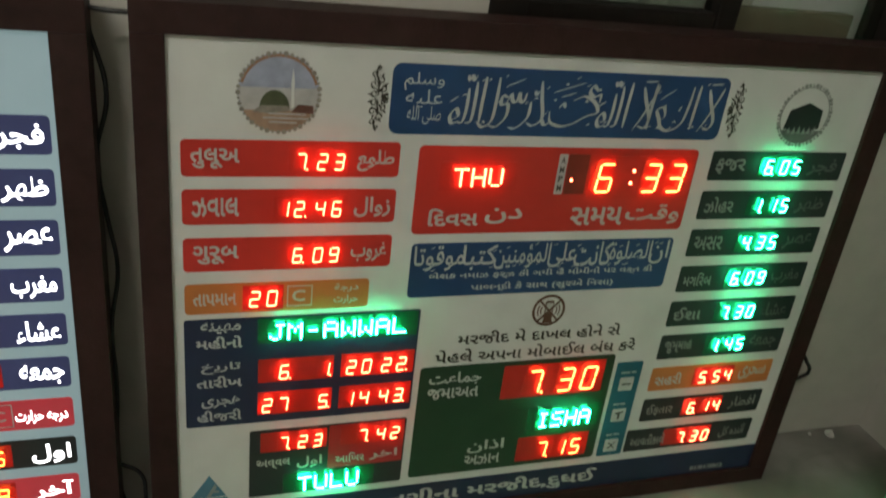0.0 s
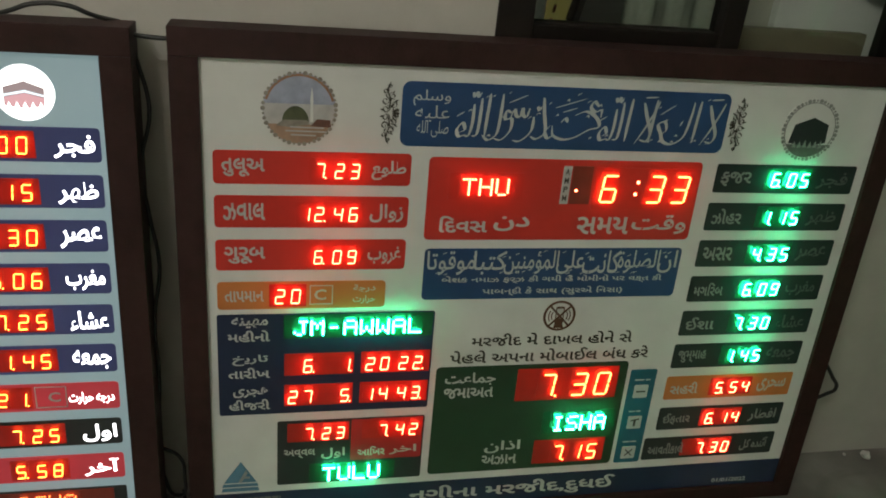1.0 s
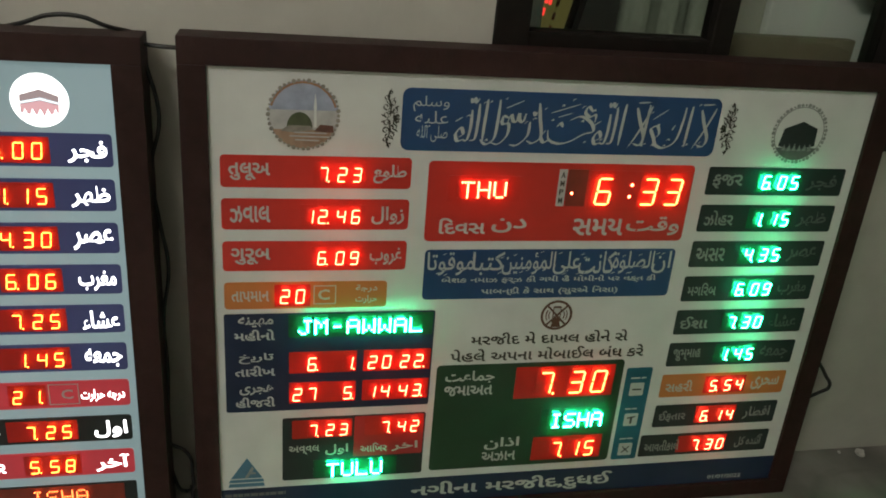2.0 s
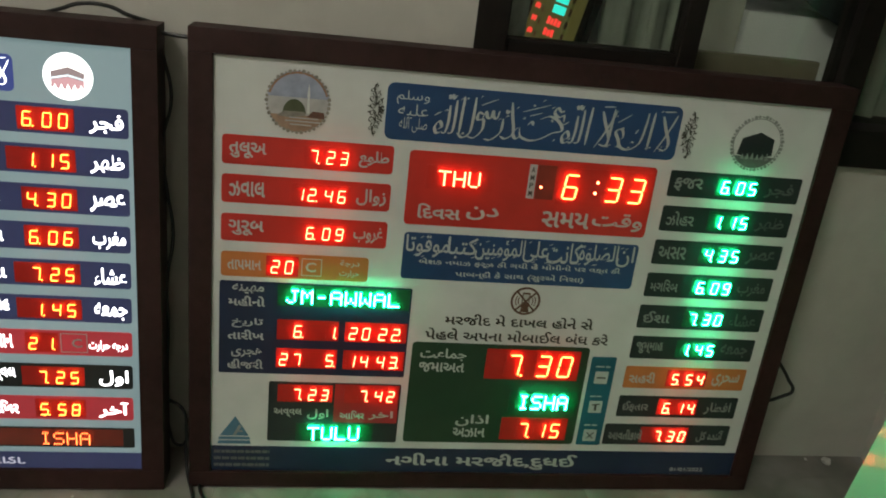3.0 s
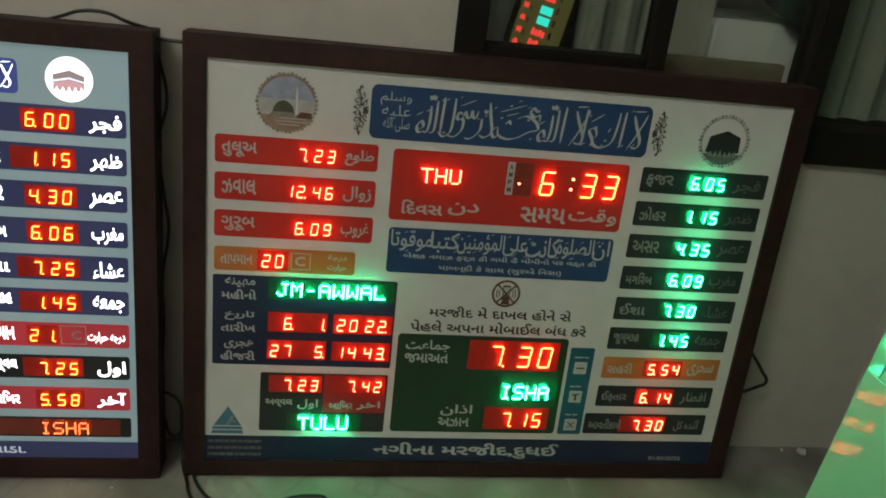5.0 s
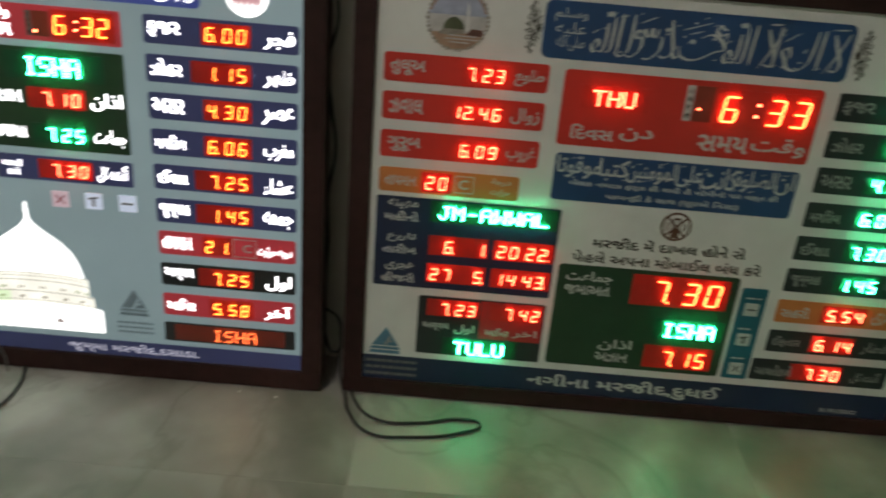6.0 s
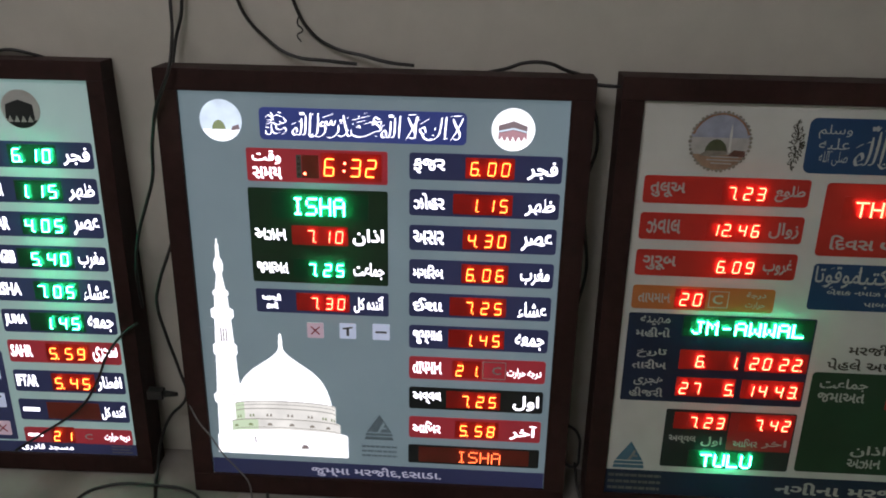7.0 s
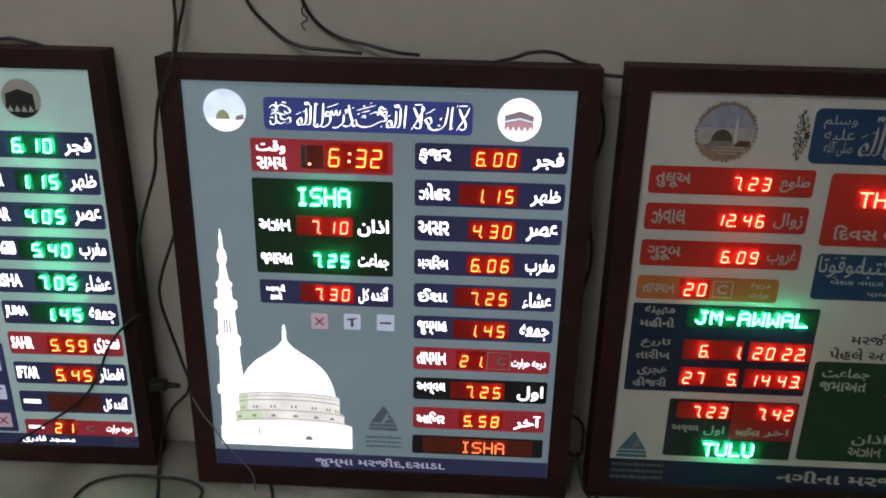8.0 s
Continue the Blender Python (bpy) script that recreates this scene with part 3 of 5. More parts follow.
            part("vowel_mark", slab([(cx - u, cz - u * 0.5), (cx + u, cz + u * 0.4), (cx + u, cz + u * 0.8), (cx - u, cz - u * 0.1)], -0.0011, -0.0008), mat, panel)

    def bars(self, panel, x0, z0, x1, z1, mat, rows=1, words=4, lift=0.0011):
        return part("small_print", bars(*self.r(x0, z0, x1, z1), -lift, rows, words), mat, panel or self.ob)

    def window(self, x0, z0, x1, z1, mat):
        return part("display_window", slab(rounded(*self.r(x0, z0, x1, z1), 0.0012), -0.0010, 0.0), mat, self.ob)

    def digits(self, window, text, starts, z, h, mat):
        """One digit at each start; a point after a digit lights its dot."""
        i, lead = 0, 0.04
        if h < 0.025:
            z, h, lead = z + h * 0.075, h * 0.85, 0.07
        else:
            z, h = z + h * 0.06, h * 0.87
        for x in starts:
            c = text[i]
            i += 1
            dot = i < len(text) and text[i] == "."
            i += dot
            if c != " ":
                px, pz = self.p(x + h * lead, z)
                seven(c, h * self.k, mat, window.data.materials[0], self.ob, (px, -0.0010, pz), dot)

    def clock(self, text, x1, z, h, mat, back, pad=0.0045, wide=True):
        """A row of four digits in two pairs that ends at x1; z is the digits' foot."""
        s = h / 0.0215
        starts = [x1 - q * s for q in (0.0765, 0.0588, 0.0345, 0.0150)]
        w = self.window(starts[0] - pad if wide else starts[1] - pad * 1.4, z - pad, x1 + pad, z + h + pad, back)
        self.digits(w, text, starts, z, h, mat)

    def matrix(self, text, x0, z0, x1, z1, mat, back, pad=0.006, side=0.012):
        w = self.window(x0 - side, z0 - pad, x1 + side, z1 + pad, back)
        step = (x1 - x0) / len(text)
        for i, c in enumerate(text):
            if c != " ":
                px, pz = self.p(x0 + step * i, z0)
                dotted(c, (z1 - z0) * self.k, step * 0.86 * self.k, mat, back, self.ob, (px, -0.0010, pz))

    def disc(self, x, z, r, mat, lift=0.0006, name="picture_disc"):
        px, pz = self.p(x, z)
        return part(name, slab(round_outline(px, pz, r * self.k, steps=48), -lift, 0.0), mat, self.ob)

    def shape(self, parent, pts, mat, name, lift=0.0011):
        return part(name, slab([self.p(*q) for q in pts], -lift, -lift + 0.0003), mat, parent)

    def icon(self, x, z, size, mat, mark, ink, parent=None):
        a = self.panel(x - size / 2, z - size / 2, x + size / 2, z + size / 2, mat, r=0.0015, lift=0.0015, name="push_button")
        t = size * 0.08
        if mark == "x":
            for s in (-1, 1):
                q = [(-1, -s), (1, s)]
                (xa, za), (xb, zb) = [(x + u * size * 0.26, z + v * size * 0.26) for u, v in q]
                n = Vector((-(zb - za), xb - xa)).normalized() * t / 2
                self.shape(a, [(xa - n.x, za - n.y), (xb - n.x, zb - n.y), (xb + n.x, zb + n.y), (xa + n.x, za + n.y)], ink, "mark", 0.0019)
        elif mark == "t":
            self.shape(a, [(x - size * 0.3, z + size * 0.10), (x + size * 0.3, z + size * 0.22), (x + size * 0.3, z + size * 0.32), (x - size * 0.3, z + size * 0.22)], ink, "mark", 0.0019)
            self.shape(a, [(x - t, z - size * 0.3), (x + t, z - size * 0.3), (x + t, z + size * 0.16), (x - t, z + size * 0.16)], ink, "mark", 0.0019)
        else:
            self.shape(a, [(x - size * 0.33, z - size * 0.06), (x + size * 0.33, z - size * 0.06), (x + size * 0.33, z + size * 0.06), (x - size * 0.33, z + size * 0.06)], ink, "mark", 0.0019)


# ---- calligraphy: strokes of a broad pen, on a banner 100 wide and 18.4 high


def pen(points, width, place, bm, y=-0.0011):
    """One stroke of a broad nib through the points: thick across the nib, thin along it."""
    p = [Vector(q) for q in points]
    p = [p[0] * 2 - p[1]] + p + [p[-1] * 2 - p[-2]]
    line = []
    for i in range(1, len(p) - 2):
        for k in range(6):
            t = k / 6
            line.append(0.5 * (2 * p[i] + (p[i + 1] - p[i - 1]) * t + (2 * p[i - 1] - 5 * p[i] + 4 * p[i + 1] - p[i + 2]) * t * t + (3 * p[i] - p[i - 1] - 3 * p[i + 1] + p[i + 2]) * t ** 3))
    line.append(p[-2])
    nib = Vector((math.cos(radians(35)), math.sin(radians(35))))
    rows = []
    for i, q in enumerate(line):
        d = (line[min(i + 1, len(line) - 1)] - line[max(i - 1, 0)]).normalized()
        n = Vector((-d.y, d.x))
        v = i / (len(line) - 1)
        w = width / 2 * max(0.34, abs(n.dot(nib))) * min(1.0, 0.55 + 3 * v, 0.30 + 3 * (1 - v))
        rows.append([bm.verts.new((a, y, b)) for a, b in (place(*(q - n * w)), place(*(q + n * w)))])
    for a, b in zip(rows, rows[1:]):
        bm.faces.new((a[0], b[0], b[1], a[1]))


def alef(x, foot=3.0, top=15.8):
    return [[(x, top), (x - 0.5, (foot + top) / 2), (x - 0.9, foot)]]


def lam_alef(x):
    return [[(x + 6.2, 15.4), (x + 4.9, 12), (x + 2.4, 6.6), (x, 2.4)], [(x + 1.3, 14.8), (x + 2.6, 11), (x + 4.6, 6), (x + 3.6, 3.3), (x + 1.4, 3.7)], [(x + 1.4, 16.3), (x + 5.4, 16.6)]]


def name_tail(x):
    """Two tall letters that run into a small closed loop, with the doubling mark over them."""
    return [[(x + 6.6, 14.4), (x + 6.4, 8.5), (x + 5.8, 4.0), (x + 4.2, 3.4)], [(x + 4.5, 12.6), (x + 4.3, 7.2), (x + 3.5, 3.7), (x + 2.2, 3.4)],
            [(x + 2.6, 3.8), (x + 0.6, 3.3), (x, 5.3), (x + 1.5, 7.2), (x + 2.2, 5.3), (x + 0.7, 4.3)], [(x + 3.9, 16.0), (x + 4.4, 14.8), (x + 5.0, 16.0), (x + 5.6, 14.8), (x + 6.3, 16.0)], [(x - 0.4, 9.0), (x + 1.8, 10.4)]]


SALUTE = [
    [(3.0, 12.4), (4.6, 14.0), (6.6, 12.8), (8.6, 14.2), (11.6, 13.0)], [(6.0, 15.6), (6.6, 13.0), (5.8, 10.6), (3.6, 9.8)], [(9.2, 15.8), (11.0, 15.4)], [(12.0, 12.8), (13.0, 10.6), (11.4, 9.6), (9.8, 10.8)],
    [(3.2, 8.6), (6.0, 9.8), (9.0, 8.8), (12.0, 9.6)], [(3.0, 5.2), (3.4, 3.4), (5.2, 3.2), (5.8, 5.4)], [(5.8, 8.8), (6.2, 5.0), (8.2, 3.6), (10.4, 4.8)], [(8.2, 9.0), (8.4, 6.6), (10.2, 6.0), (12.4, 7.2), (12.8, 5.0), (10.8, 3.2)], [(4.0, 11.2), (7.6, 11.6)], [(3.0, 7.0), (4.8, 7.0)],
]
CREED = (
    lam_alef(92.2),
    alef(90.4) + [[(88.2, 15.4), (87.8, 11), (86.4, 5.0), (83.0, 2.6), (80.0, 3.3), (78.8, 5.8), (77.6, 8.4), (79.6, 9.3), (80.4, 6.8), (78.6, 5.3)], [(77.8, 11.4), (82.4, 14.6)], [(84.6, 8.2), (85.4, 9.8)]],
    alef(76.2) + lam_alef(70.8),
    alef(68.4) + name_tail(59.2),
    [[(58.0, 13.2), (56.4, 14.6), (55.6, 12.8), (57.2, 11.6), (58.9, 12.2), (59.0, 10.0)], [(51.0, 10.4), (54.4, 11.6), (57.8, 9.8), (58.8, 7.2), (55.8, 6.2), (51.8, 3.9), (48.2, 3.1), (45.0, 4.3), (44.4, 7.2)],
     [(45.0, 4.3), (43.4, 3.4), (42.4, 5.3), (43.9, 7.2)], [(41.0, 15.2), (41.5, 11), (42.4, 5.3), (40.0, 3.1), (38.0, 3.8)], [(44.8, 12.4), (54.0, 15.4)], [(47.2, 11.2), (51.6, 12.6)], [(47.0, 8.2), (48.2, 9.4), (49.0, 8.2)]],
    [[(38.6, 9.6), (38.1, 5.3), (35.2, 2.4), (32.8, 2.4)], [(37.1, 12.0), (36.4, 9.6), (35.3, 10.0), (35.0, 12.0), (34.4, 9.6), (33.2, 9.8), (32.6, 11.6), (31.4, 8.6)], [(31.8, 10.6), (30.3, 11.0), (30.1, 8.7), (32.0, 8.7), (31.8, 5.3), (29.4, 2.6), (27.0, 2.9)],
     [(28.9, 15.8), (28.6, 9.6), (27.9, 4.3), (25.5, 2.4), (23.6, 3.8)], [(30.8, 13.4), (36.2, 15.8)], [(39.4, 12.6), (40.0, 11.6), (40.6, 12.6)]],
    alef(25.2) + name_tail(16.2),
)

LEAN = -3.0


def foot(x, y, yaw=0.0, lean=0.0):
    """The pose of a board that stands on the floor and leans against the wall."""
    return pose(x, y, 0.0025, 0, 0, yaw) @ pose(0, 0, 0, LEAN + lean)


# --- wide white board
R = Board("prayer_time_board", foot(0.404, 0.77), 0.404, 0.0225, "wide brown-framed white prayer time board with red and green digits")
R.body((-0.0570, 0.0225, 0.8645, 0.7120), (-0.026, 0.049, 0.8335, 0.681), M["vinyl"])
for z1, guj, ar, digits in ((0.578, "તુલૂઅ", "طلوع", " 7.23"), (0.524, "ઝવાલ", "زوال", "12.46"), (0.4685, "ગુરૂબ", "غروب", " 6.09")):
    pn = R.panel(-0.0145, z1 - 0.040, 0.2128, z1, M["red"])
    R.text(pn, guj, -0.005, z1 - 0.031, 0.043, z1 - 0.009, M["ink"])
    R.text(pn, ar, 0.166, z1 - 0.033, 0.207, z1 - 0.009, M["ink"])
    R.clock(digits, 0.1535, z1 - 0.0315, 0.0198, M["led_red"], M["filter_panel"], wide=digits[0] != " ")
pn = R.panel(-0.014, 0.3755, 0.1905, 0.413, M["orange"])
R.text(pn, "તાપમાન", -0.005, 0.386, 0.041, 0.401, M["ink"])
w = R.window(0.0475, 0.3785, 0.0925, 0.4095, M["filter_red"])
R.digits(w, "20", (0.0535, 0.0725), 0.3835, 0.0215, M["led_red"])
R.text(pn, "C", 0.102, 0.387, 0.117, 0.402, M["ink"])
bm = bmesh.new()
for q in ((0.0965, 0.381, 0.125, 0.3822), (0.0965, 0.4063, 0.125, 0.4075), (0.0965, 0.3822, 0.0977, 0.4063), (0.1238, 0.3822, 0.125, 0.4063)):
    a = R.r(*q)
    slab([(a[0], a[1]), (a[2], a[1]), (a[2], a[3]), (a[0], a[3])], -0.0011, -0.0008, bm)
part("small_frame", bm, M["ink"], pn)
R.text(pn, "درجة", 0.150, 0.397, 0.178, 0.408, M["ink"])
R.text(pn, "حرارت", 0.150, 0.381, 0.178, 0.393, M["ink"])

pn = R.panel(-0.0155, 0.221, 0.2575, 0.3685, M["navy"], r=0.003)
for guj, ar, z in (("મહીનો", "مهينه", 0.3300), ("તારીખ", "تاريخ", 0.2765), ("હીજરી", "هجری", 0.2285)):
    R.text(pn, guj, -0.003, z, 0.048, z + 0.016, M["ink"])
    R.text(pn, ar.replace("ی", "ى"), 0.002, z + 0.019, 0.046, z + 0.0345, M["ink"])
R.matrix("JM-AWWAL", 0.077, 0.339, 0.243, 0.3605, M["led_green"], M["filter_green"], side=0.012)
for z, a, b, c in ((0.2835, "6.", "1.", "2022."), (0.2370, "27", "5.", "1443.")):
    w = R.window(0.066, z - 0.005, 0.155, z + 0.0275, M["filter_red"])
    R.digits(w, a if len(a.replace(".", "")) == 2 else " " + a, (0.070, 0.089), z, 0.0215, M["led_red"])
    R.digits(w, " " + b, (0.118, 0.137), z, 0.0215, M["led_red"])
    w = R.window(0.164, z - 0.005, 0.2555, z + 0.0275, M["filter_red"])
    R.digits(w, c, (0.169, 0.188, 0.2125, 0.2315), z, 0.0215, M["led_red"])

pn = R.panel(0.0575, 0.104, 0.2555, 0.208, M["black"], r=0.003)
pr = R.panel(0.1555, 0.139, 0.2535, 0.206, M["deep_red"], r=0.002, lift=0.0008)
R.clock(" 7.23", 0.148, 0.1785, 0.0205, M["led_red"], M["filter_red"])
R.clock(" 7.42", 0.2475, 0.1785, 0.0205, M["led_red"], M["filter_red"])
R.text(pn, "અવ્વલ", 0.066, 0.147, 0.108, 0.162, M["ink"])
R.text(pn, "اول", 0.116, 0.144, 0.148, 0.162, M["ink"])
R.text(pr, "આિખર", 0.165, 0.146, 0.203, 0.161, M["ink"], lift=0.0013)
R.text(pr, "اخر", 0.209, 0.145, 0.247, 0.161, M["ink"], lift=0.0013)
R.matrix("TULU", 0.118, 0.109, 0.200, 0.1325, M["led_green"], M["filter_green"], pad=0.004, side=0.018)

pn = R.panel(0.197, 0.5875, 0.612, 0.664, M["blue"], r=0.010)
R.calligraphy(pn, 0.197, 0.5875, 0.612, 0.664, M["ink"], 1.16, 40, False)
for k, q in enumerate(("وسلم", "عليه", "صلى الله")):
    R.text(pn, q, 0.210 + 0.003 * k, 0.636 - 0.0185 * k, 0.254, 0.655 - 0.0180 * k, M["ink"], bold=-0.004)
pn = R.panel(0.2345, 0.468, 0.592, 0.575, M["red"], r=0.006)
R.matrix("THU", 0.276, 0.528, 0.339, 0.5505, M["led_red"], M["filter_panel"], side=0.016)
R.text(pn, "િદવસ", 0.253, 0.478, 0.314, 0.500, M["ink"])
R.text(pn, "دن", 0.322, 0.480, 0.369, 0.500, M["ink"])
R.text(pn, "સમય", 0.433, 0.476, 0.504, 0.500, M["ink"], bold=0.02)
R.text(pn, "وقت", 0.508, 0.476, 0.585, 0.503, M["ink"], bold=0.02)
st = R.panel(0.4045, 0.517, 0.4155, 0.567, M["button"], r=0.001, lift=0.0009)
for k, c in enumerate("AMPM"):
    R.text(st, c, 0.4072, 0.5555 - 0.0115 * k, 0.4128, 0.5635 - 0.0115 * k, M["dark_ink"], lift=0.0014)
w = R.window(0.417, 0.517, 0.444, 0.567, M["filter_dim"])
R.shape(w, [(0.4245 + 0.0019 * math.cos(a * 0.785), 0.535 + 0.0019 * math.sin(a * 0.785)) for a in range(8)], M["led_red"], "indicator_lamp", 0.0014)
w = R.window(0.447, 0.511, 0.5895, 0.566, M["filter_panel"])
R.digits(w, "633", (0.4545, 0.5180, 0.5525), 0.5190, 0.0400, M["led_amber"])
for z in (0.531, 0.547):
    R.shape(w, [(0.5050 + (z - 0.53) * 0.1 + 0.0022 * math.cos(a * 0.785), z + 0.0022 * math.sin(a * 0.785)) for a in range(8)], M["led_red"], "colon_lamp", 0.0014)
pn = R.panel(0.2375, 0.3845, 0.588, 0.456, M["blue"], r=0.006)
R.words(pn, (("ان", 0.5), ("الصلوة", 1.1), ("كانت", 0.95), ("على", 0.7), ("المؤمنين", 1.35), ("كتبا", 0.8), ("موقوتا", 1.15)), 0.243, 0.4195, 0.583, 0.4530, M["ink"], 0.01, 30)
R.text(pn, "બેશક નમાઝ ફર્ઝ કી ગયી હૈ મોમીનો પર વક્ત કી", 0.262, 0.4065, 0.566, 0.418, M["ink"], bold=0.02)
R.text(pn, "પાબન્દી કે સાથ (સુરએ િનસા)", 0.317, 0.389, 0.512, 0.4015, M["ink"], bold=0.02)

cx, cz = R.p(0.4285, 0.357)
sign = part("phone_sign", ring(cx, cz, 0.0195, 0.0228, -0.0007, 0.0), M["brown_ink"], R.ob, "brown no-phones sign")
R.shape(sign, rounded(0.4225, 0.345, 0.4345, 0.371, 0.002), M["brown_ink"], "handset", 0.0008)
R.shape(sign, [(0.424, 0.354), (0.433, 0.354), (0.433, 0.368), (0.424, 0.368)], M["button"], "screen", 0.0012)
R.shape(sign, [(0.4135, 0.3705), (0.4155, 0.3725), (0.4435, 0.3435), (0.4415, 0.3415)], M["brown_ink"], "slash", 0.0016)
R.shape(sign, [(0.4435, 0.3705), (0.4415, 0.3725), (0.4135, 0.3435), (0.4155, 0.3415)], M["brown_ink"], "slash", 0.0017)
R.shape(sign, [(0.4215, 0.3390), (0.4355, 0.3390), (0.4330, 0.3500), (0.4285, 0.3540), (0.4240, 0.3500)], M["brown_ink"], "keypad", 0.0014)
for s in (-1, 1):
    for k in (0.0105, 0.0145):
        part("wave", ring(cx, cz, k, k + 0.0014, -0.0008, 0.0, 8, start=-30 if s > 0 else 150, sweep=60), M["brown_ink"], sign)
R.text(None, "મરજીદ મે દાખલ હોને સે", 0.3105, 0.3135, 0.5405, 0.3325, M["dark_ink"], bold=0.02)
R.text(None, "પેહલે અપના મોબાઈલ બંધ કરે", 0.283, 0.2875, 0.5695, 0.3075, M["dark_ink"], bold=0.02)

pn = R.panel(0.266, 0.106, 0.5435, 0.2825, M["green"], r=0.006)
R.text(pn, "جماعت", 0.279, 0.2525, 0.350, 0.273, M["ink"])
R.text(pn, "જમાઅત", 0.279, 0.2325, 0.349, 0.249, M["ink"])
w = R.window(0.381, 0.2235, 0.5305, 0.2755, M["filter_red"])
R.digits(w, "7.30", (0.4130, 0.4600, 0.4940), 0.2300, 0.0398, M["led_amber"])
R.matrix("ISHA", 0.441, 0.172, 0.5245, 0.1975, M["led_green"], M["filter_green"], side=0.014)
w = R.window(0.420, 0.1135, 0.529, 0.1545, M["filter_red"])
R.digits(w, " 7.15", (0.425, 0.4475, 0.476, 0.4995), 0.1195, 0.0280, M["led_amber"])
R.text(pn, "اذان", 0.346, 0.137, 0.399, 0.158, M["ink"])
R.text(pn, "અઝાન", 0.344, 0.1165, 0.396, 0.1335, M["ink"])
pn = R.panel(0.5495, 0.1055, 0.590, 0.2675, M["teal"], r=0.003)
for k, mark in enumerate(("-", "t", "x")):
    z = 0.231 - 0.0535 * k
    R.icon(0.570, z, 0.0215, M["button"], mark, M["dark_ink"])
    R.bars(pn, 0.558, z + 0.0165, 0.582, z + 0.022, M["ink"], 1, 2)
ROWS = (
    ("ફજર", "فجر", " 6.05", "green"), ("ઝોહર", "ظهر", " 1.15", "green"), ("અસર", "عصر", " 4.35", "green"), ("મગિરબ", "مغرب", " 6.09", "green"),
    ("ઈશા", "عشاء", " 7.30", "green"), ("જુમ્માહ", "جمعه", " 1.45", "green"), ("સહરી", "سحرى", " 5.54", "red"), ("ઈફતાર", "افطار", " 6.14", "red"), ("આવતીકાલે", "آئنده كل", " 7.30", "red"),
)
for k, (guj, ar, digits, lamp_name) in enumerate(ROWS):
    z1 = 0.5738 - 0.0534 * k
    x0, x1 = 0.613 - 0.0008 * k - (0.013 if k == 8 else 0), 0.8190 - 0.0010 * k
    pn = R.panel(x0, z1 - 0.0392, x1, z1, M["orange"] if k == 6 else M["black"], r=0.003)
    # label inks carry the dimming by the glare in their colour
    R.text(pn, guj, x0 + 0.008, z1 - 0.030, x0 + (0.052 if k < 8 else 0.066), z1 - 0.010 + (0.002 if k == 1 else 0), M["ink" if k == 6 else "glare_ink"])
    R.text(pn, ar, x1 - 0.056, z1 - 0.032, x1 - 0.010, z1 - 0.009, M["deep_glare_ink" if k < 6 else "ink" if k == 6 else "glare_ink"])
    end = 0.749 - 0.0006 * k if k < 6 else 0.742 - 0.004 * (k - 6)
    R.clock(digits, end, z1 - 0.0300, 0.0208, M["led_green" if lamp_name == "green" else "led_red"], M["filter_" + lamp_name], wide=k == 8)
band = R.panel(-0.0255, 0.0495, 0.8330, 0.0935, M["navy"], r=0.0005)
R.text(band, "નગીના મરજીદ,દુધઈ", 0.2425, 0.0555, 0.5575, 0.0855, M["ink"], bold=0.026)
R.text(band, "01/01/2022", 0.722, 0.0560, 0.781, 0.0635, M["ink"])
R.bars(band, -0.021, 0.0535, 0.062, 0.0895, M["grey"], 3, 10)


def emblem(b, x0, z0, x1, z1, mat, pale):
    """The maker's mark as plain shapes: a triangle with a pale slanted cut, on two base bars."""
    xm, h, w = (x0 + x1) / 2, z1 - z0, x1 - x0
    a = part("emblem", slab([b.p(x0 + 0.07 * w, z0 + 0.30 * h), b.p(x1 - 0.07 * w, z0 + 0.30 * h), b.p(xm + 0.02 * w, z1)], -0.0008, 0.0), mat, b.ob)
    b.shape(a, [(xm - 0.06 * w, z0 + 0.30 * h), (xm + 0.03 * w, z0 + 0.30 * h), (xm + 0.20 * w, z0 + 0.62 * h), (xm + 0.15 * w, z0 + 0.72 * h)], pale, "slanted_cut", 0.0012)
    b.shape(a, [(xm + 0.06 * w, z0 + 0.44 * h), (xm + 0.26 * w, z0 + 0.44 * h), (xm + 0.24 * w, z0 + 0.50 * h), (xm + 0.08 * w, z0 + 0.50 * h)], pale, "cross_cut", 0.0012)
    for lo, hi, out in ((0.16, 0.26, 0.02), (0.0, 0.12, 0.0)):
        b.shape(a, [(x0 + out * w, z0 + lo * h), (x1 - out * w, z0 + lo * h), (x1 - (out + 0.03) * w, z0 + hi * h), (x0 + (out + 0.03) * w, z0 + hi * h)], mat, "base_bar", 0.0008)


emblem(R, -0.0160, 0.0975, 0.0335, 0.146, M["blue_mark"], M["mid_grey"])


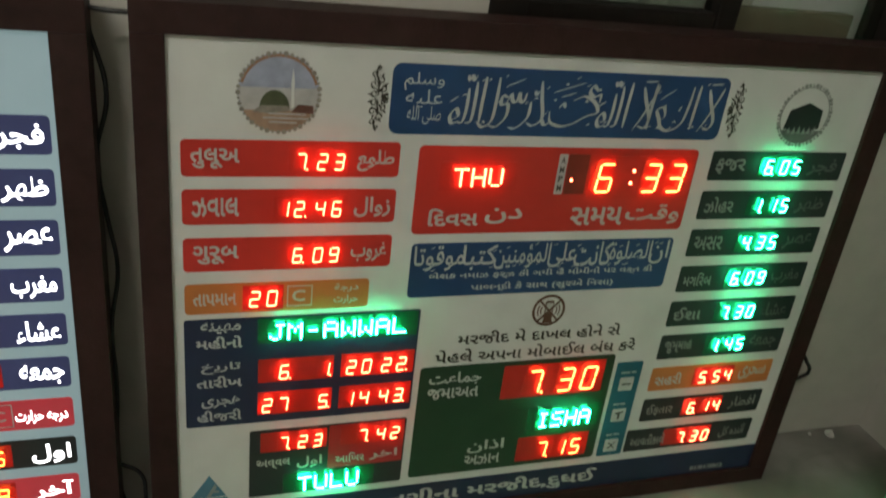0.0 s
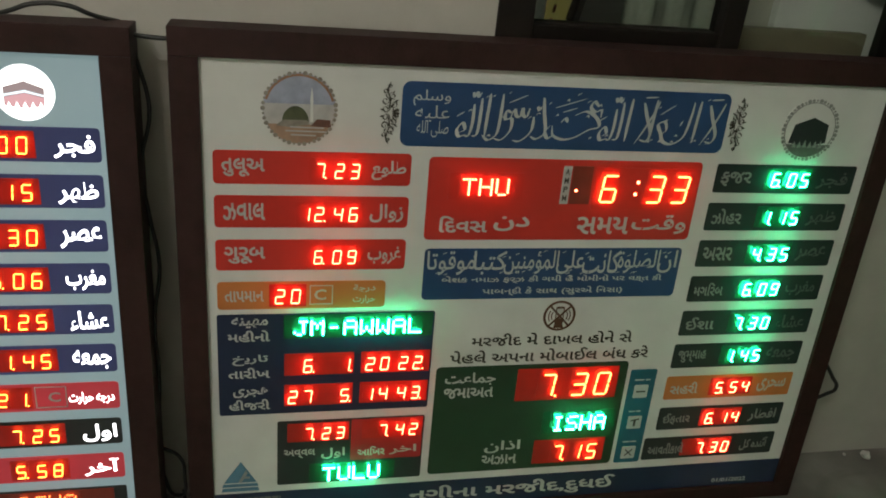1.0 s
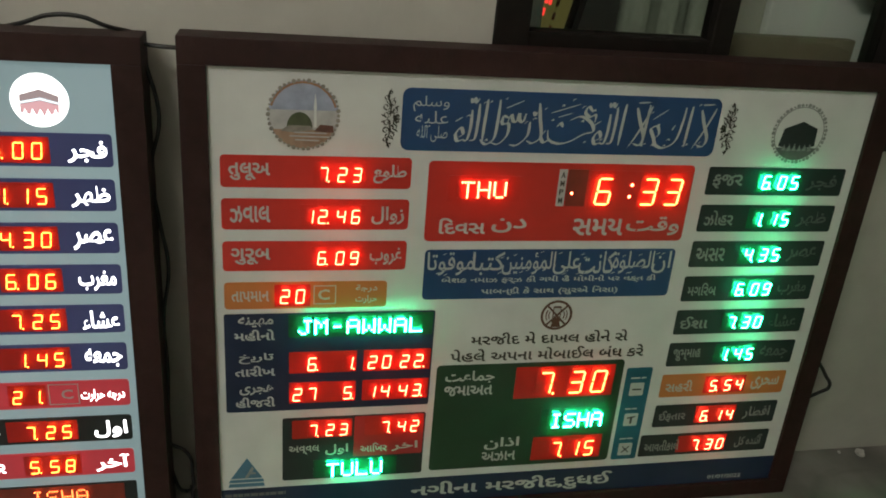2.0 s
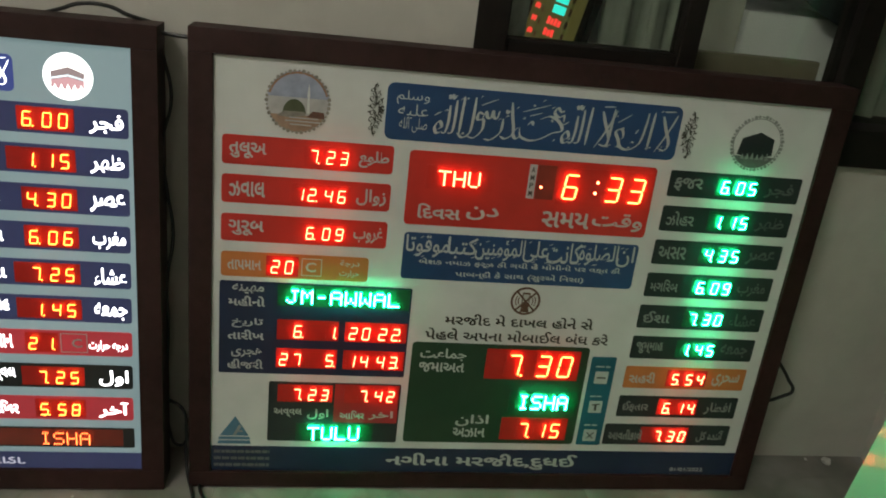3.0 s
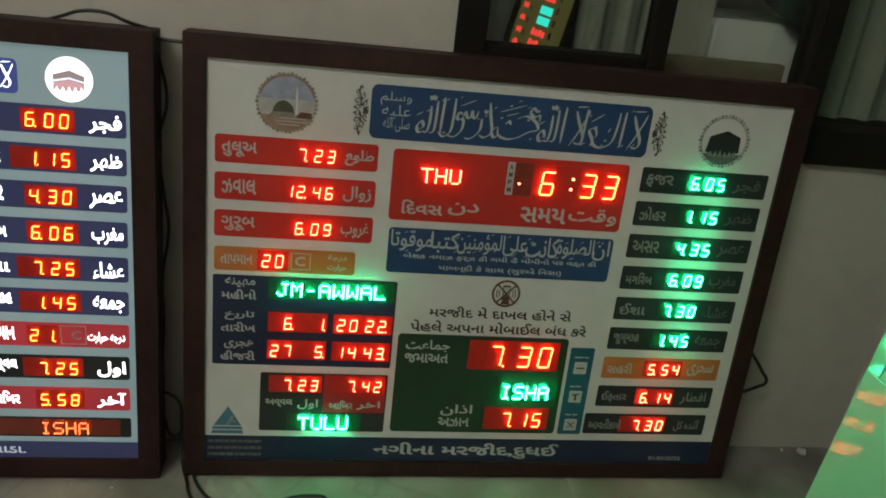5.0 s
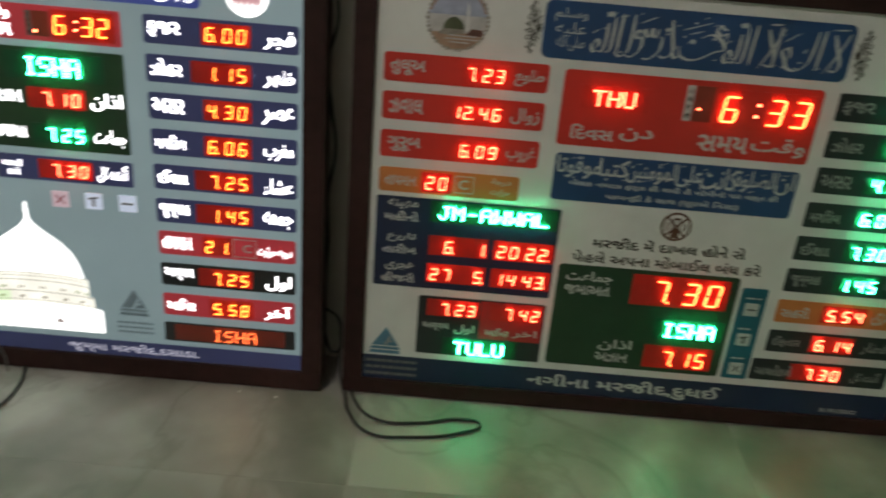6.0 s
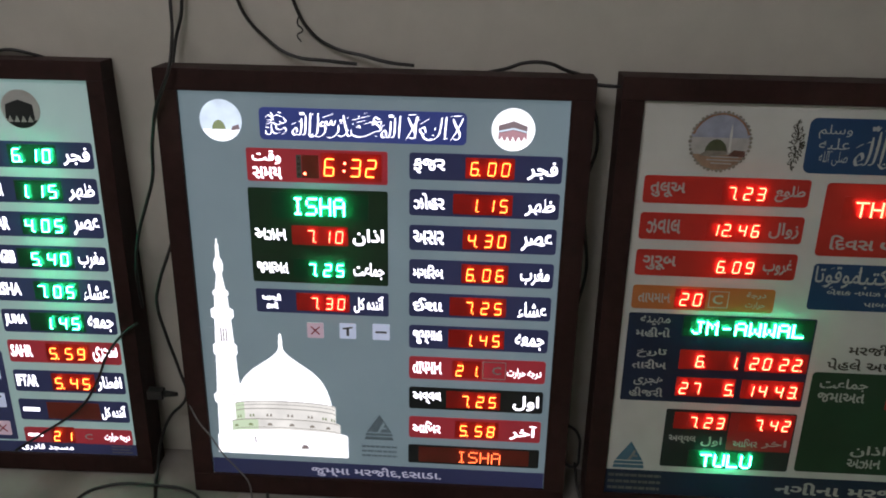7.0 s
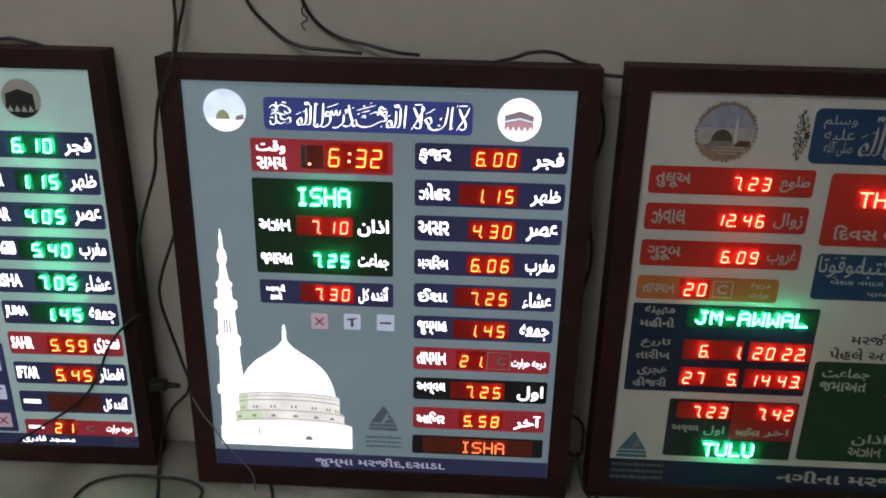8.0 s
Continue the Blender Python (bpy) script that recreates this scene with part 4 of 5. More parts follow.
def scroll(b, x, z0, z1, flip, mat):
    """A slender floral ornament: curled tendrils that grow towards a spray of leaves at the middle."""
    h = z1 - z0
    bm = bmesh.new()

    def curl(u, v, r, turn, start):
        pts = [(r * (1 - 0.78 * k / 9) * math.cos(start + turn * 0.95 * k), r * (1 - 0.78 * k / 9) * math.sin(start + turn * 0.95 * k)) for k in range(10)]
        pen([(x + flip * (u + p), z0 + h * v + q) for p, q in pts], 0.0017, b.p, bm, -0.0008)

    def leaf(u, v, length, angle):
        c, w = math.cos(radians(angle)), math.sin(radians(angle))
        length *= 0.72
        outline = [(length * t, 0.17 * length * math.sin(math.pi * t) * k) for k, t in ((1, 0), (1, 0.25), (1, 0.55), (1, 1), (-1, 0.55), (-1, 0.25))]
        slab([b.p(x + flip * (u + p * c - q * w), z0 + h * v + p * w + q * c) for p, q in outline], -0.0008, 0.0, bm)

    for side in (1, -1):
        for du, dv, r, turn in ((0.001, 0.44, 0.0030, 1), (-0.004, 0.36, 0.0040, -1), (0.004, 0.28, 0.0050, 1), (-0.004, 0.20, 0.0055, -1), (0.006, 0.15, 0.0066, 1), (-0.003, 0.07, 0.0056, -1), (0.009, 0.05, 0.0050, 1)):
            curl(du, 0.5 + side * dv, r * 0.9, turn * side, side * 1.3)
        pen([(x + flip * 0.001, z0 + h * (0.5 + side * 0.50)), (x - flip * 0.002, z0 + h * (0.5 + side * 0.36)), (x + flip * 0.002, z0 + h * (0.5 + side * 0.20)), (x - flip * 0.002, z0 + h * 0.5)], 0.0019, b.p, bm, -0.0008)
        for u, v, length, angle in ((0.004, 0.02, 0.012, 22), (0.002, 0.09, 0.010, 48), (0.006, 0.17, 0.009, 35), (-0.003, 0.13, 0.008, 140), (-0.002, 0.25, 0.007, 120), (0.004, 0.31, 0.006, 60), (-0.004, 0.04, 0.009, 165), (0.0, 0.42, 0.006, 80)):
            leaf(u, 0.5 + side * v, length, side * angle)
    leaf(0.004, 0.5, 0.014, 0)
    part("scroll_ornament", bm, mat, b.ob, "black scrolled ornament")


scroll(R, 0.182, 0.590, 0.662, 1, M["dark_ink"])
scroll(R, 0.629, 0.590, 0.660, -1, M["dark_ink"])


def beads(b, x, z, r, mat, parent):
    bm = bmesh.new()
    for k in range(44):
        a = 2 * math.pi * k / 44
        px, pz = b.p(x + r * math.cos(a), z + r * math.sin(a))
        q = 0.0021 + 0.0007 * math.sin(k * 2.1)
        slab(round_outline(px, pz, q, q, 8), -0.0014, -0.0010, bm)
    part("bead_border", bm, mat, parent)


def segment(x, z, r, a0, a1, n=14):
    return [(x + r * math.cos(radians(a0 + (a1 - a0) * k / n)), z + r * math.sin(radians(a0 + (a1 - a0) * k / n))) for k in range(n + 1)]


def dome_points(x, z, w, h, n=10):
    return [(x - w, z)] + [(x - w * math.cos(math.pi * k / n) * (1 if 0 < k < n else 1), z + h * math.sin(math.pi * k / n)) for k in range(1, n)] + [(x + w, z)]


d = R.disc(0.0815, 0.6275, 0.0405, M["sky"])
R.shape(d, segment(0.0815, 0.6275, 0.0400, 172, 368), M["haze"], "haze", 0.0009)
R.shape(d, segment(0.0815, 0.6275, 0.0400, 206, 334), M["sand"], "ground", 0.0011)
R.shape(d, dome_points(0.0770, 0.6125, 0.0150, 0.0185), M["moss"], "dome", 0.0013)
R.shape(d, [(0.0550, 0.6085), (0.0640, 0.6150), (0.0900, 0.6150), (0.0930, 0.6100), (0.0700, 0.6065)], M["bead_brown"], "arcade", 0.0014)
R.shape(d, [(0.0935, 0.613), (0.0970, 0.613), (0.0962, 0.634), (0.0968, 0.636), (0.0960, 0.645), (0.0948, 0.653), (0.0938, 0.645), (0.0930, 0.636), (0.0936, 0.634)], M["vinyl"], "minaret", 0.0013)
R.shape(d, [(0.094, 0.6085), (0.1165, 0.6070), (0.1160, 0.6155), (0.1010, 0.6165)], M["brick_red"], "low_building", 0.0014)
for z, a, e in ((0.6060, 0.071, 0.109), (0.6015, 0.066, 0.112), (0.5970, 0.072, 0.100)):
    R.shape(d, [(a, z), (e, z - 0.0006), (e, z + 0.0010), (a, z + 0.0016)], M["haze"], "pale_wall", 0.0015)
px, pz = R.p(0.0815, 0.6275)
part("border", ring(px, pz, 0.0368, 0.0394, -0.0012, -0.0004, 36, start=15, sweep=150), M["rim"], d)
beads(R, 0.0815, 0.6275, 0.0405, M["bead_brown"], d)
d = R.disc(0.7325, 0.6215, 0.0405, M["vinyl"])
R.shape(d, [(0.705, 0.604), (0.709, 0.628), (0.735, 0.638), (0.758, 0.629), (0.759, 0.605), (0.734, 0.600)], M["black"], "cube_building", 0.0012)
R.shape(d, segment(0.7325, 0.6215, 0.0360, 212, 328), M["grey"], "court", 0.0011)
for k in range(6):
    x = 0.711 + 0.0077 * k
    R.shape(d, [(x, 0.5985 - 0.001 * (k % 2)), (x + 0.0060, 0.5985), (x + 0.0030, 0.6065 + 0.001 * (k % 3))], M["mid_grey"], "arch", 0.0014)
px, pz = R.p(0.7325, 0.6215)
part("border", ring(px, pz, 0.0352, 0.0366, -0.0010, -0.0004, 48), M["mid_grey"], d)
beads(R, 0.7325, 0.6215, 0.0388, M["mid_grey"], d)

# --- backlit slate board
B = Board("prayer_time_board", foot(-0.391, 0.7615), -0.391, 0.0225, "backlit slate prayer time board with a glowing mosque picture")
B.body((-0.6925, 0.0225, -0.0920, 0.7095), (-0.661, 0.056, -0.124, 0.6795), M["slate"])
ROWS = (
    ("ફજર", "فجر", " 6.00", "lit_navy"), ("ઝોહર", "ظهر", " 1.15", "lit_navy"), ("અસર", "عصر", " 4.30", "lit_navy"), ("મગિરબ", "مغرب", " 6.06", "lit_navy"), ("ઈશા", "عشاء", " 7.25", "lit_navy"),
    ("જુમ્માહ", "جمعه", " 1.45", "lit_navy"), ("તાપમાન", "درجه حرارت", "21.", "lit_red"), ("અવ્વલ", "اول", " 7.25", "black"), ("આિખર", "آخر", " 5.58", "lit_red"),
)
for k, (guj, ar, digits, mat) in enumerate(ROWS):
    z1 = 0.6018 - 0.0528 * k
    x0, x1 = -0.3415 + 0.0001 * k, -0.1295 - 0.0006 * k
    pn = B.panel(x0, z1 - 0.0385, x1, z1, M[mat], r=0.0045)
    B.text(pn, guj, x0 + 0.006, z1 - 0.029 - (0.002 if k == 5 else 0), x0 + 0.050, z1 - 0.008 + (0.003 if k == 1 else 0), M["lit"], bold=0.02)
    wide = (0.042, 0.042, 0.044, 0.042, 0.042, 0.043, 0.052, 0.040, 0.042)[k]
    B.text(pn, ar, x1 - 0.006 - wide, z1 - (0.031 if k == 6 else 0.034), x1 - 0.006, z1 - (0.013 if k == 6 else 0.008), M["lit"], bold=0.02)
    if k == 6:
        w = B.window(-0.275, z1 - 0.034, -0.231, z1 - 0.004, M["filter_red"])
        B.digits(w, digits, (-0.270, -0.249), z1 - 0.0295, 0.0205, M["led_yellow"])
        B.text(pn, "C", -0.214, z1 - 0.026, -0.200, z1 - 0.012, M["ink"])
        bm = bmesh.new()
        for q in ((-0.2285, z1 - 0.034, -0.193, z1 - 0.0328), (-0.2285, z1 - 0.0052, -0.193, z1 - 0.004), (-0.2285, z1 - 0.0328, -0.2273, z1 - 0.0052), (-0.1942, z1 - 0.0328, -0.193, z1 - 0.0052)):
            a = B.r(*q)
            slab([(a[0], a[1]), (a[2], a[1]), (a[2], a[3]), (a[0], a[3])], -0.0011, -0.0008, bm)
        part("small_frame", bm, M["ink"], pn)
    else:
        B.clock(digits, -0.1995 - 0.0006 * k, z1 - 0.0302, 0.0210, M["led_yellow"], M["filter_red"], wide=k in (1, 4, 5, 7))
pn = B.panel(-0.3415, 0.0935, -0.1340, 0.1275, M["black"], r=0.003)
w = B.window(-0.325, 0.0965, -0.150, 0.1245, M["filter_dim"])
step = 0.0180
for i, c in enumerate("ISHA"):
    px, pz = B.p(-0.264 + step * i, 0.1000)
    dotted(c, 0.0215, step * 0.86, M["led_dim"], M["filter_dim"], B.ob, (px, -0.0010, pz), 0.62)

pn = B.panel(-0.550, 0.6137, -0.263, 0.6590, M["lit_banner"], r=0.007)
B.calligraphy(pn, -0.550, 0.6137, -0.263, 0.6590, M["lit"], 0.95, 26, True)
pn = B.panel(-0.5715, 0.5535, -0.3720, 0.6015, M["lit_red"], r=0.003)
B.text(pn, "وقت", -0.5635, 0.579, -0.5225, 0.5985, M["lit"], bold=0.02)
B.text(pn, "સમય", -0.5635, 0.5575, -0.5220, 0.575, M["lit"], bold=0.02)
st = B.panel(-0.5010, 0.5600, -0.4935, 0.5935, M["grey"], r=0.001, lift=0.0009)
for k, c in enumerate("AMPM"):
    B.text(st, c, -0.4992, 0.5855 - 0.0077 * k, -0.4953, 0.591 - 0.0077 * k, M["dark_ink"], lift=0.0014)
w = B.window(-0.4925, 0.5600, -0.4690, 0.5935, M["filter_dim"])
B.shape(w, [(-0.4890 + 0.0021 * math.cos(a * 0.785), 0.5665 + 0.0021 * math.sin(a * 0.785)) for a in range(8)], M["led_red"], "indicator_lamp", 0.0014)
w = B.window(-0.4660, 0.5575, -0.3800, 0.5975, M["filter_red"])
B.digits(w, "632", (-0.4620, -0.4250, -0.4035), 0.5640, 0.0275, M["led_yellow"])
for z in (0.572, 0.583):
    B.shape(w, [(-0.4335 + (z - 0.57) * 0.1 + 0.0020 * math.cos(a * 0.785), z + 0.0020 * math.sin(a * 0.785)) for a in range(8)], M["led_red"], "colon_lamp", 0.0014)
pn = B.panel(-0.573, 0.3990, -0.3720, 0.5440, M["green"], r=0.003)
B.matrix("ISHA", -0.509, 0.5060, -0.4300, 0.5325, M["led_green"], M["filter_green"], side=0.030)
for z, guj, ar, digits, mat, back in ((0.4640, "અઝાન", "اذان", " 7.10", "led_red", "filter_red"), (0.4120, "જમાઅત", "جماعت", " 7.25", "led_green", "filter_green")):
    B.text(pn, guj, -0.5660, z + 0.001, -0.5200, z + 0.0190, M["lit"], bold=0.02)
    B.text(pn, ar, -0.4230, z - 0.003, -0.3780, z + 0.0230, M["lit"], bold=0.02)
    B.clock(digits, -0.4345, z, 0.0205, M[mat], M[back])
pn = B.panel(-0.5710, 0.3495, -0.3716, 0.3875, M["lit_navy"], r=0.003)
B.text(pn, "આવતી", -0.5620, 0.369, -0.5330, 0.3800, M["lit"], bold=0.02)
B.text(pn, "કાલે", -0.5560, 0.3555, -0.5380, 0.3670, M["lit"], bold=0.02)
B.text(pn, "آئنده كل", -0.4235, 0.354, -0.3790, 0.3820, M["lit"], bold=0.02)
B.clock(" 7.30", -0.4345, 0.3585, 0.0200, M["led_red"], M["filter_red"])
B.icon(-0.4833, 0.3220, 0.0250, M["pink"], "x", M["deep_red"])
B.icon(-0.4338, 0.3228, 0.0250, M["lit_button"], "t", M["grey"])
B.icon(-0.3833, 0.3235, 0.0260, M["lit_button"], "-", M["grey"])
band = B.panel(-0.6605, 0.0565, -0.1245, 0.0845, M["lit_navy"], r=0.0005)
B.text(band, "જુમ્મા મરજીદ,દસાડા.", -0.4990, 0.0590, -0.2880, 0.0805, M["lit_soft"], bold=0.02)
emblem(B, -0.4110, 0.1330, -0.3650, 0.1790, M["emblem"], M["slate"])
B.bars(None, -0.4160, 0.0985, -0.3590, 0.1240, M["emblem"], 3, 9, lift=0.0006)

d = B.disc(-0.604, 0.6385, 0.0295, M["lit_sky"])
B.shape(d, segment(-0.604, 0.6385, 0.0290, 205, 335), M["lit_disc"], "ground", 0.0009)
B.shape(d, dome_points(-0.607, 0.6265, 0.0095, 0.0130), M["lit_moss"], "dome", 0.0012)
B.shape(d, [(-0.590, 0.625), (-0.578, 0.627), (-0.579, 0.634), (-0.588, 0.631)], M["lit_dark"], "low_building", 0.0012)
d = B.disc(-0.1995, 0.6375, 0.0295, M["lit_disc"])
B.shape(d, [(-0.2195, 0.624), (-0.2195, 0.643), (-0.199, 0.6495), (-0.180, 0.6425), (-0.181, 0.6245), (-0.199, 0.621)], M["lit_dark"], "cube_building", 0.0010)
B.shape(d, [(-0.2195, 0.6335), (-0.199, 0.638), (-0.180, 0.6335), (-0.180, 0.6355), (-0.199, 0.6405), (-0.2195, 0.6358)], M["lit_sky"], "belt", 0.0014)
B.shape(d, [(-0.2185, 0.6235), (-0.199, 0.6208), (-0.181, 0.6240), (-0.1805, 0.6325), (-0.199, 0.6372), (-0.2190, 0.6327)], M["lit_rose"], "drape", 0.0012)
for k in range(5):
    x = -0.2185 + 0.0077 * k
    B.shape(d, [(x, 0.6205), (x + 0.0068, 0.6205), (x + 0.0034, 0.6285)], M["lit_disc"], "arch", 0.0014)

# the glowing mosque picture: tower, dome, drum and base
def mirrored(x, rows):
    return [(x - w, z) for w, z in rows] + [(x + w, z) for w, z in reversed(rows)]


def arc_band(x, hw, z0, z1, rise, n=12):
    """A band across a round drum: both edges bow upwards in the middle."""
    def bow(u):
        return rise * math.sqrt(max(0.0, 1 - u * u))
    us = [-math.cos(math.pi * k / n) for k in range(n + 1)]
    return [(x + hw * u, z0 + bow(u)) for u in us] + [(x + hw * u, z1 + bow(u)) for u in reversed(us)]


tower = part("lit_minaret", slab([B.p(*q) for q in mirrored(-0.6250, (
    (0.0225, 0.0960), (0.0205, 0.1500), (0.0192, 0.1870), (0.0232, 0.1900), (0.0238, 0.2030), (0.0190, 0.2070), (0.0165, 0.2450), (0.0155, 0.2720), (0.0186, 0.2760), (0.0186, 0.2900), (0.0146, 0.2940), (0.0126, 0.3340),
    (0.0172, 0.3380), (0.0172, 0.3500), (0.0110, 0.3540), (0.0100, 0.3720), (0.0122, 0.3750), (0.0118, 0.3800), (0.0076, 0.3840), (0.0040, 0.4080), (0.0066, 0.4150), (0.0073, 0.4225), (0.0058, 0.4300), (0.0030, 0.4350), (0.0022, 0.4500), (0.0026, 0.4520), (0.0012, 0.4580), (0.0006, 0.4645)))], -0.0009, 0.0), M["lit_disc"], B.ob)
for x in (-0.6300, -0.6262, -0.6218):
    B.shape(tower, [(x, 0.2970), (x + 0.0016, 0.2970), (x + 0.0016, 0.3180), (x + 0.0008, 0.3200), (x, 0.3180)], M["lit_dark"], "slit", 0.0013)
for z, hw in ((0.2035, 0.0190), (0.2880, 0.0160), (0.2745, 0.0150), (0.3365, 0.0120), (0.3515, 0.0110), (0.3735, 0.0095)):
    B.shape(tower, [(-0.6250 - hw, z), (-0.6250 + hw, z), (-0.6250 + hw, z + 0.0011), (-0.6250 - hw, z + 0.0011)], M["lit_cream"], "gallery_line", 0.0013)
dome = part("lit_dome", slab([B.p(*q) for q in mirrored(-0.5388, (
    (0.0765, 0.1880), (0.0752, 0.1960), (0.0732, 0.2050), (0.0700, 0.2160), (0.0650, 0.2270), (0.0605, 0.2350), (0.0535, 0.2430), (0.0455, 0.2510), (0.0345, 0.2590), (0.0245, 0.2660), (0.0150, 0.2730), (0.0080, 0.2800), (0.0040, 0.2860), (0.0026, 0.2940), (0.0032, 0.3000), (0.0020, 0.3050), (0.0024, 0.3090), (0.0008, 0.3136)))], -0.0010, 0.0), M["lit_disc"], B.ob)
drum = part("lit_drum", slab([B.p(*q) for q in arc_band(-0.5367, 0.0800, 0.1500, 0.1880, 0.0075)], -0.0011, 0.0), M["lit_cream"], B.ob)
ledge = part("lit_ledge", slab([B.p(*q) for q in arc_band(-0.5367, 0.0868, 0.1330, 0.1560, 0.0075)], -0.0014, 0.0), M["lit_cream"], B.ob)


def on_drum(owner, x, hw, z, w, h, mat, name, lift):
    u = (x + 0.5367) / hw
    c = math.sqrt(max(0.05, 1 - u * u))
    B.shape(owner, dome_points(x, z + 0.0075 * c, w * (0.45 + 0.55 * c), h, 6), mat, name, lift)


def end_bay(owner, hw, z0, z1, x1, lift):
    """The greenish end of a band."""
    x0 = -0.5367 - hw + 0.0006
    pts = [x0 + (x1 - x0) * k / 5 for k in range(6)]
    edge = [0.0075 * math.sqrt(max(0.0, 1 - ((x + 0.5367) / hw) ** 2)) for x in pts]
    B.shape(owner, [(x, z0 + q) for x, q in zip(pts, edge)] + [(x, z1 + q) for x, q in reversed(list(zip(pts, edge)))], M["lit_bay"], "green_bay", lift)


end_bay(drum, 0.0800, 0.1560, 0.1875, -0.6020, 0.0012)
end_bay(ledge, 0.0868, 0.1335, 0.1555, -0.5810, 0.0015)
for x in (-0.6105, -0.5905, -0.5628, -0.5293, -0.4972, -0.4745, -0.4610):
    for dx in (-0.0034, 0.0034):
        u = abs(x + 0.5367) / 0.08
        on_drum(drum, x + dx * (1 - 0.45 * u), 0.0800, 0.1600, 0.0018, 0.0052, M["lit_moss"] if u > 0.6 else M["lit_line"], "arched_window", 0.0013)
for x in (-0.6163, -0.5932, -0.5623, -0.5272, -0.4945, -0.4690):
    on_drum(ledge, x, 0.0868, 0.1435, 0.0044, 0.0046, M["lit_moss"] if x < -0.59 else M["lit_line"], "arched_window", 0.0017)
for owner, hw, z, t, mat, lift in ((drum, 0.0796, 0.1872, 0.0010, "lit_line", 0.0013), (drum, 0.0796, 0.1815, 0.0007, "lit_line", 0.0013), (drum, 0.0796, 0.1740, 0.0012, "lit_line", 0.0013), (ledge, 0.0864, 0.1548, 0.0012, "lit_line", 0.0016), (ledge, 0.0864, 0.1398, 0.0008, "lit_line", 0.0016)):
    B.shape(owner, arc_band(-0.5367, hw, z, z + t, 0.0075), M[mat], "cornice_line", lift)
base = part("lit_base", slab([B.p(*q) for q in ((-0.6490, 0.0960), (-0.4380, 0.0960), (-0.4378, 0.1350), (-0.4395, 0.1350), (-0.4395, 0.1370), (-0.4500, 0.1395), (-0.4800, 0.1425), (-0.5367, 0.1440), (-0.5900, 0.1420), (-0.6230, 0.1390), (-0.6380, 0.1340), (-0.6480, 0.1290))], -0.0016, 0.0), M["lit_disc"], B.ob)
B.shape(base, dome_points(-0.5072, 0.1100, 0.0062, 0.0075, 8), M["lit_dark"], "arched_window", 0.0020)
for dx in (-0.003, 0.0, 0.003):
    B.shape(base, [(-0.5072 + dx - 0.0005, 0.1102), (-0.5072 + dx + 0.0005, 0.1102), (-0.5072 + dx + 0.0005, 0.1150), (-0.5072 + dx - 0.0005, 0.1150)], M["lit_line"], "mullion", 0.0024)
B.shape(base, [(-0.5878, 0.1175), (-0.5862, 0.1175), (-0.5862, 0.1290), (-0.5878, 0.1290)], M["lit_dark"], "slit", 0.0020)
for x in (-0.6350, -0.6280, -0.4560, -0.4470):
    B.shape(base, [(x, 0.1335), (x + 0.0030, 0.1335), (x + 0.0030, 0.1345), (x, 0.1345)], M["lit_line"], "parapet_line", 0.0020)

# --- board at the far end
L = Board("prayer_time_board", foot(-1.16, 0.7885, 1.06, 0.2), -1.134, 0.0475, "brown-framed pale prayer time board with bright green digits", 1.03)
L.body((-1.66, 0.0475, -0.7620, 0.7140), (-1.63, 0.078, -0.7855, 0.6875), M["pale"])
ROWS = (
    ("FAJR", "فجر", " 6.10"), ("ZOHAR", "ظهر", " 1.15"), ("ASAR", "عصر", " 4.05"), ("MAGRIB", "مغرب", " 5.40"), ("ISHA", "عشاء", " 7.05"), ("JUMA", "جمعه", " 1.45"),
    ("SAHR", "سحرى", " 5.59"), ("IFTAR", "افطار", " 5.45"), ("", "آئنده كل", "    "), ("", "درجه حرارت", "21"),
)
for k, (lat, ar, digits) in enumerate(ROWS):
    z1 = 0.6000 - 0.05265 * k
    x0, x1 = -0.9695, -0.7920
    h = 0.0385 if k < 9 else 0.0290
    pn = L.panel(x0, z1 - h, x1, z1, M["lit_red"] if k in (6, 9) else M["lit_navy"], r=0.0045)
    if k < 9:
        if lat:
            L.text(pn, lat, x0 + 0.004, z1 - 0.029, x0 + 0.038, z1 - 0.008, M["lit"], bold=0.03)
        else:
            L.bars(pn, x0 + 0.006, z1 - 0.027, x0 + 0.034, z1 - 0.011, M["lit"], 1, 1)
        L.text(pn, ar, x1 - 0.044, z1 - 0.034, x1 - 0.005, z1 - 0.007, M["lit"], bold=0.02)
        g = k < 6
        L.clock(digits, -0.8495 + 0.0008 * k, z1 - 0.0305, 0.0215, M["led_green" if g else "led_yellow"], M["filter_green" if g else ("filter_dim" if k == 8 else "filter_red")], wide=k in (3, 5, 8))
    else:
        L.bars(pn, x0 + 0.006, z1 - 0.021, x0 + 0.032, z1 - 0.008, M["lit"], 1, 1)
        L.text(pn, ar, x1 - 0.045, z1 - 0.023, x1 - 0.004, z1 - 0.006, M["lit"], bold=0.02)
        w = L.window(-0.925, z1 - 0.027, -0.886, z1 + 0.002, M["filter_red"])
        L.digits(w, digits, (-0.920, -0.901), z1 - 0.0230, 0.0200, M["led_yellow"])
        L.text(pn, "C", -0.870, z1 - 0.020, -0.857, z1 - 0.009, M["ink"])
pn = L.panel(-1.0250, 0.1015, -0.9815, 0.2630, M["lit_navy"], r=0.003)
for k, mark in enumerate(("-", "t", "x")):
    L.icon(-1.003, 0.227 - 0.052 * k, 0.026, (M["lit_button"], M["lit_button"], M["pink"])[k], mark, M["deep_red"] if mark == "x" else M["grey"])
band = L.panel(-1.6295, 0.0785, -0.7860, 0.0985, M["lit_navy"], r=0.0005)
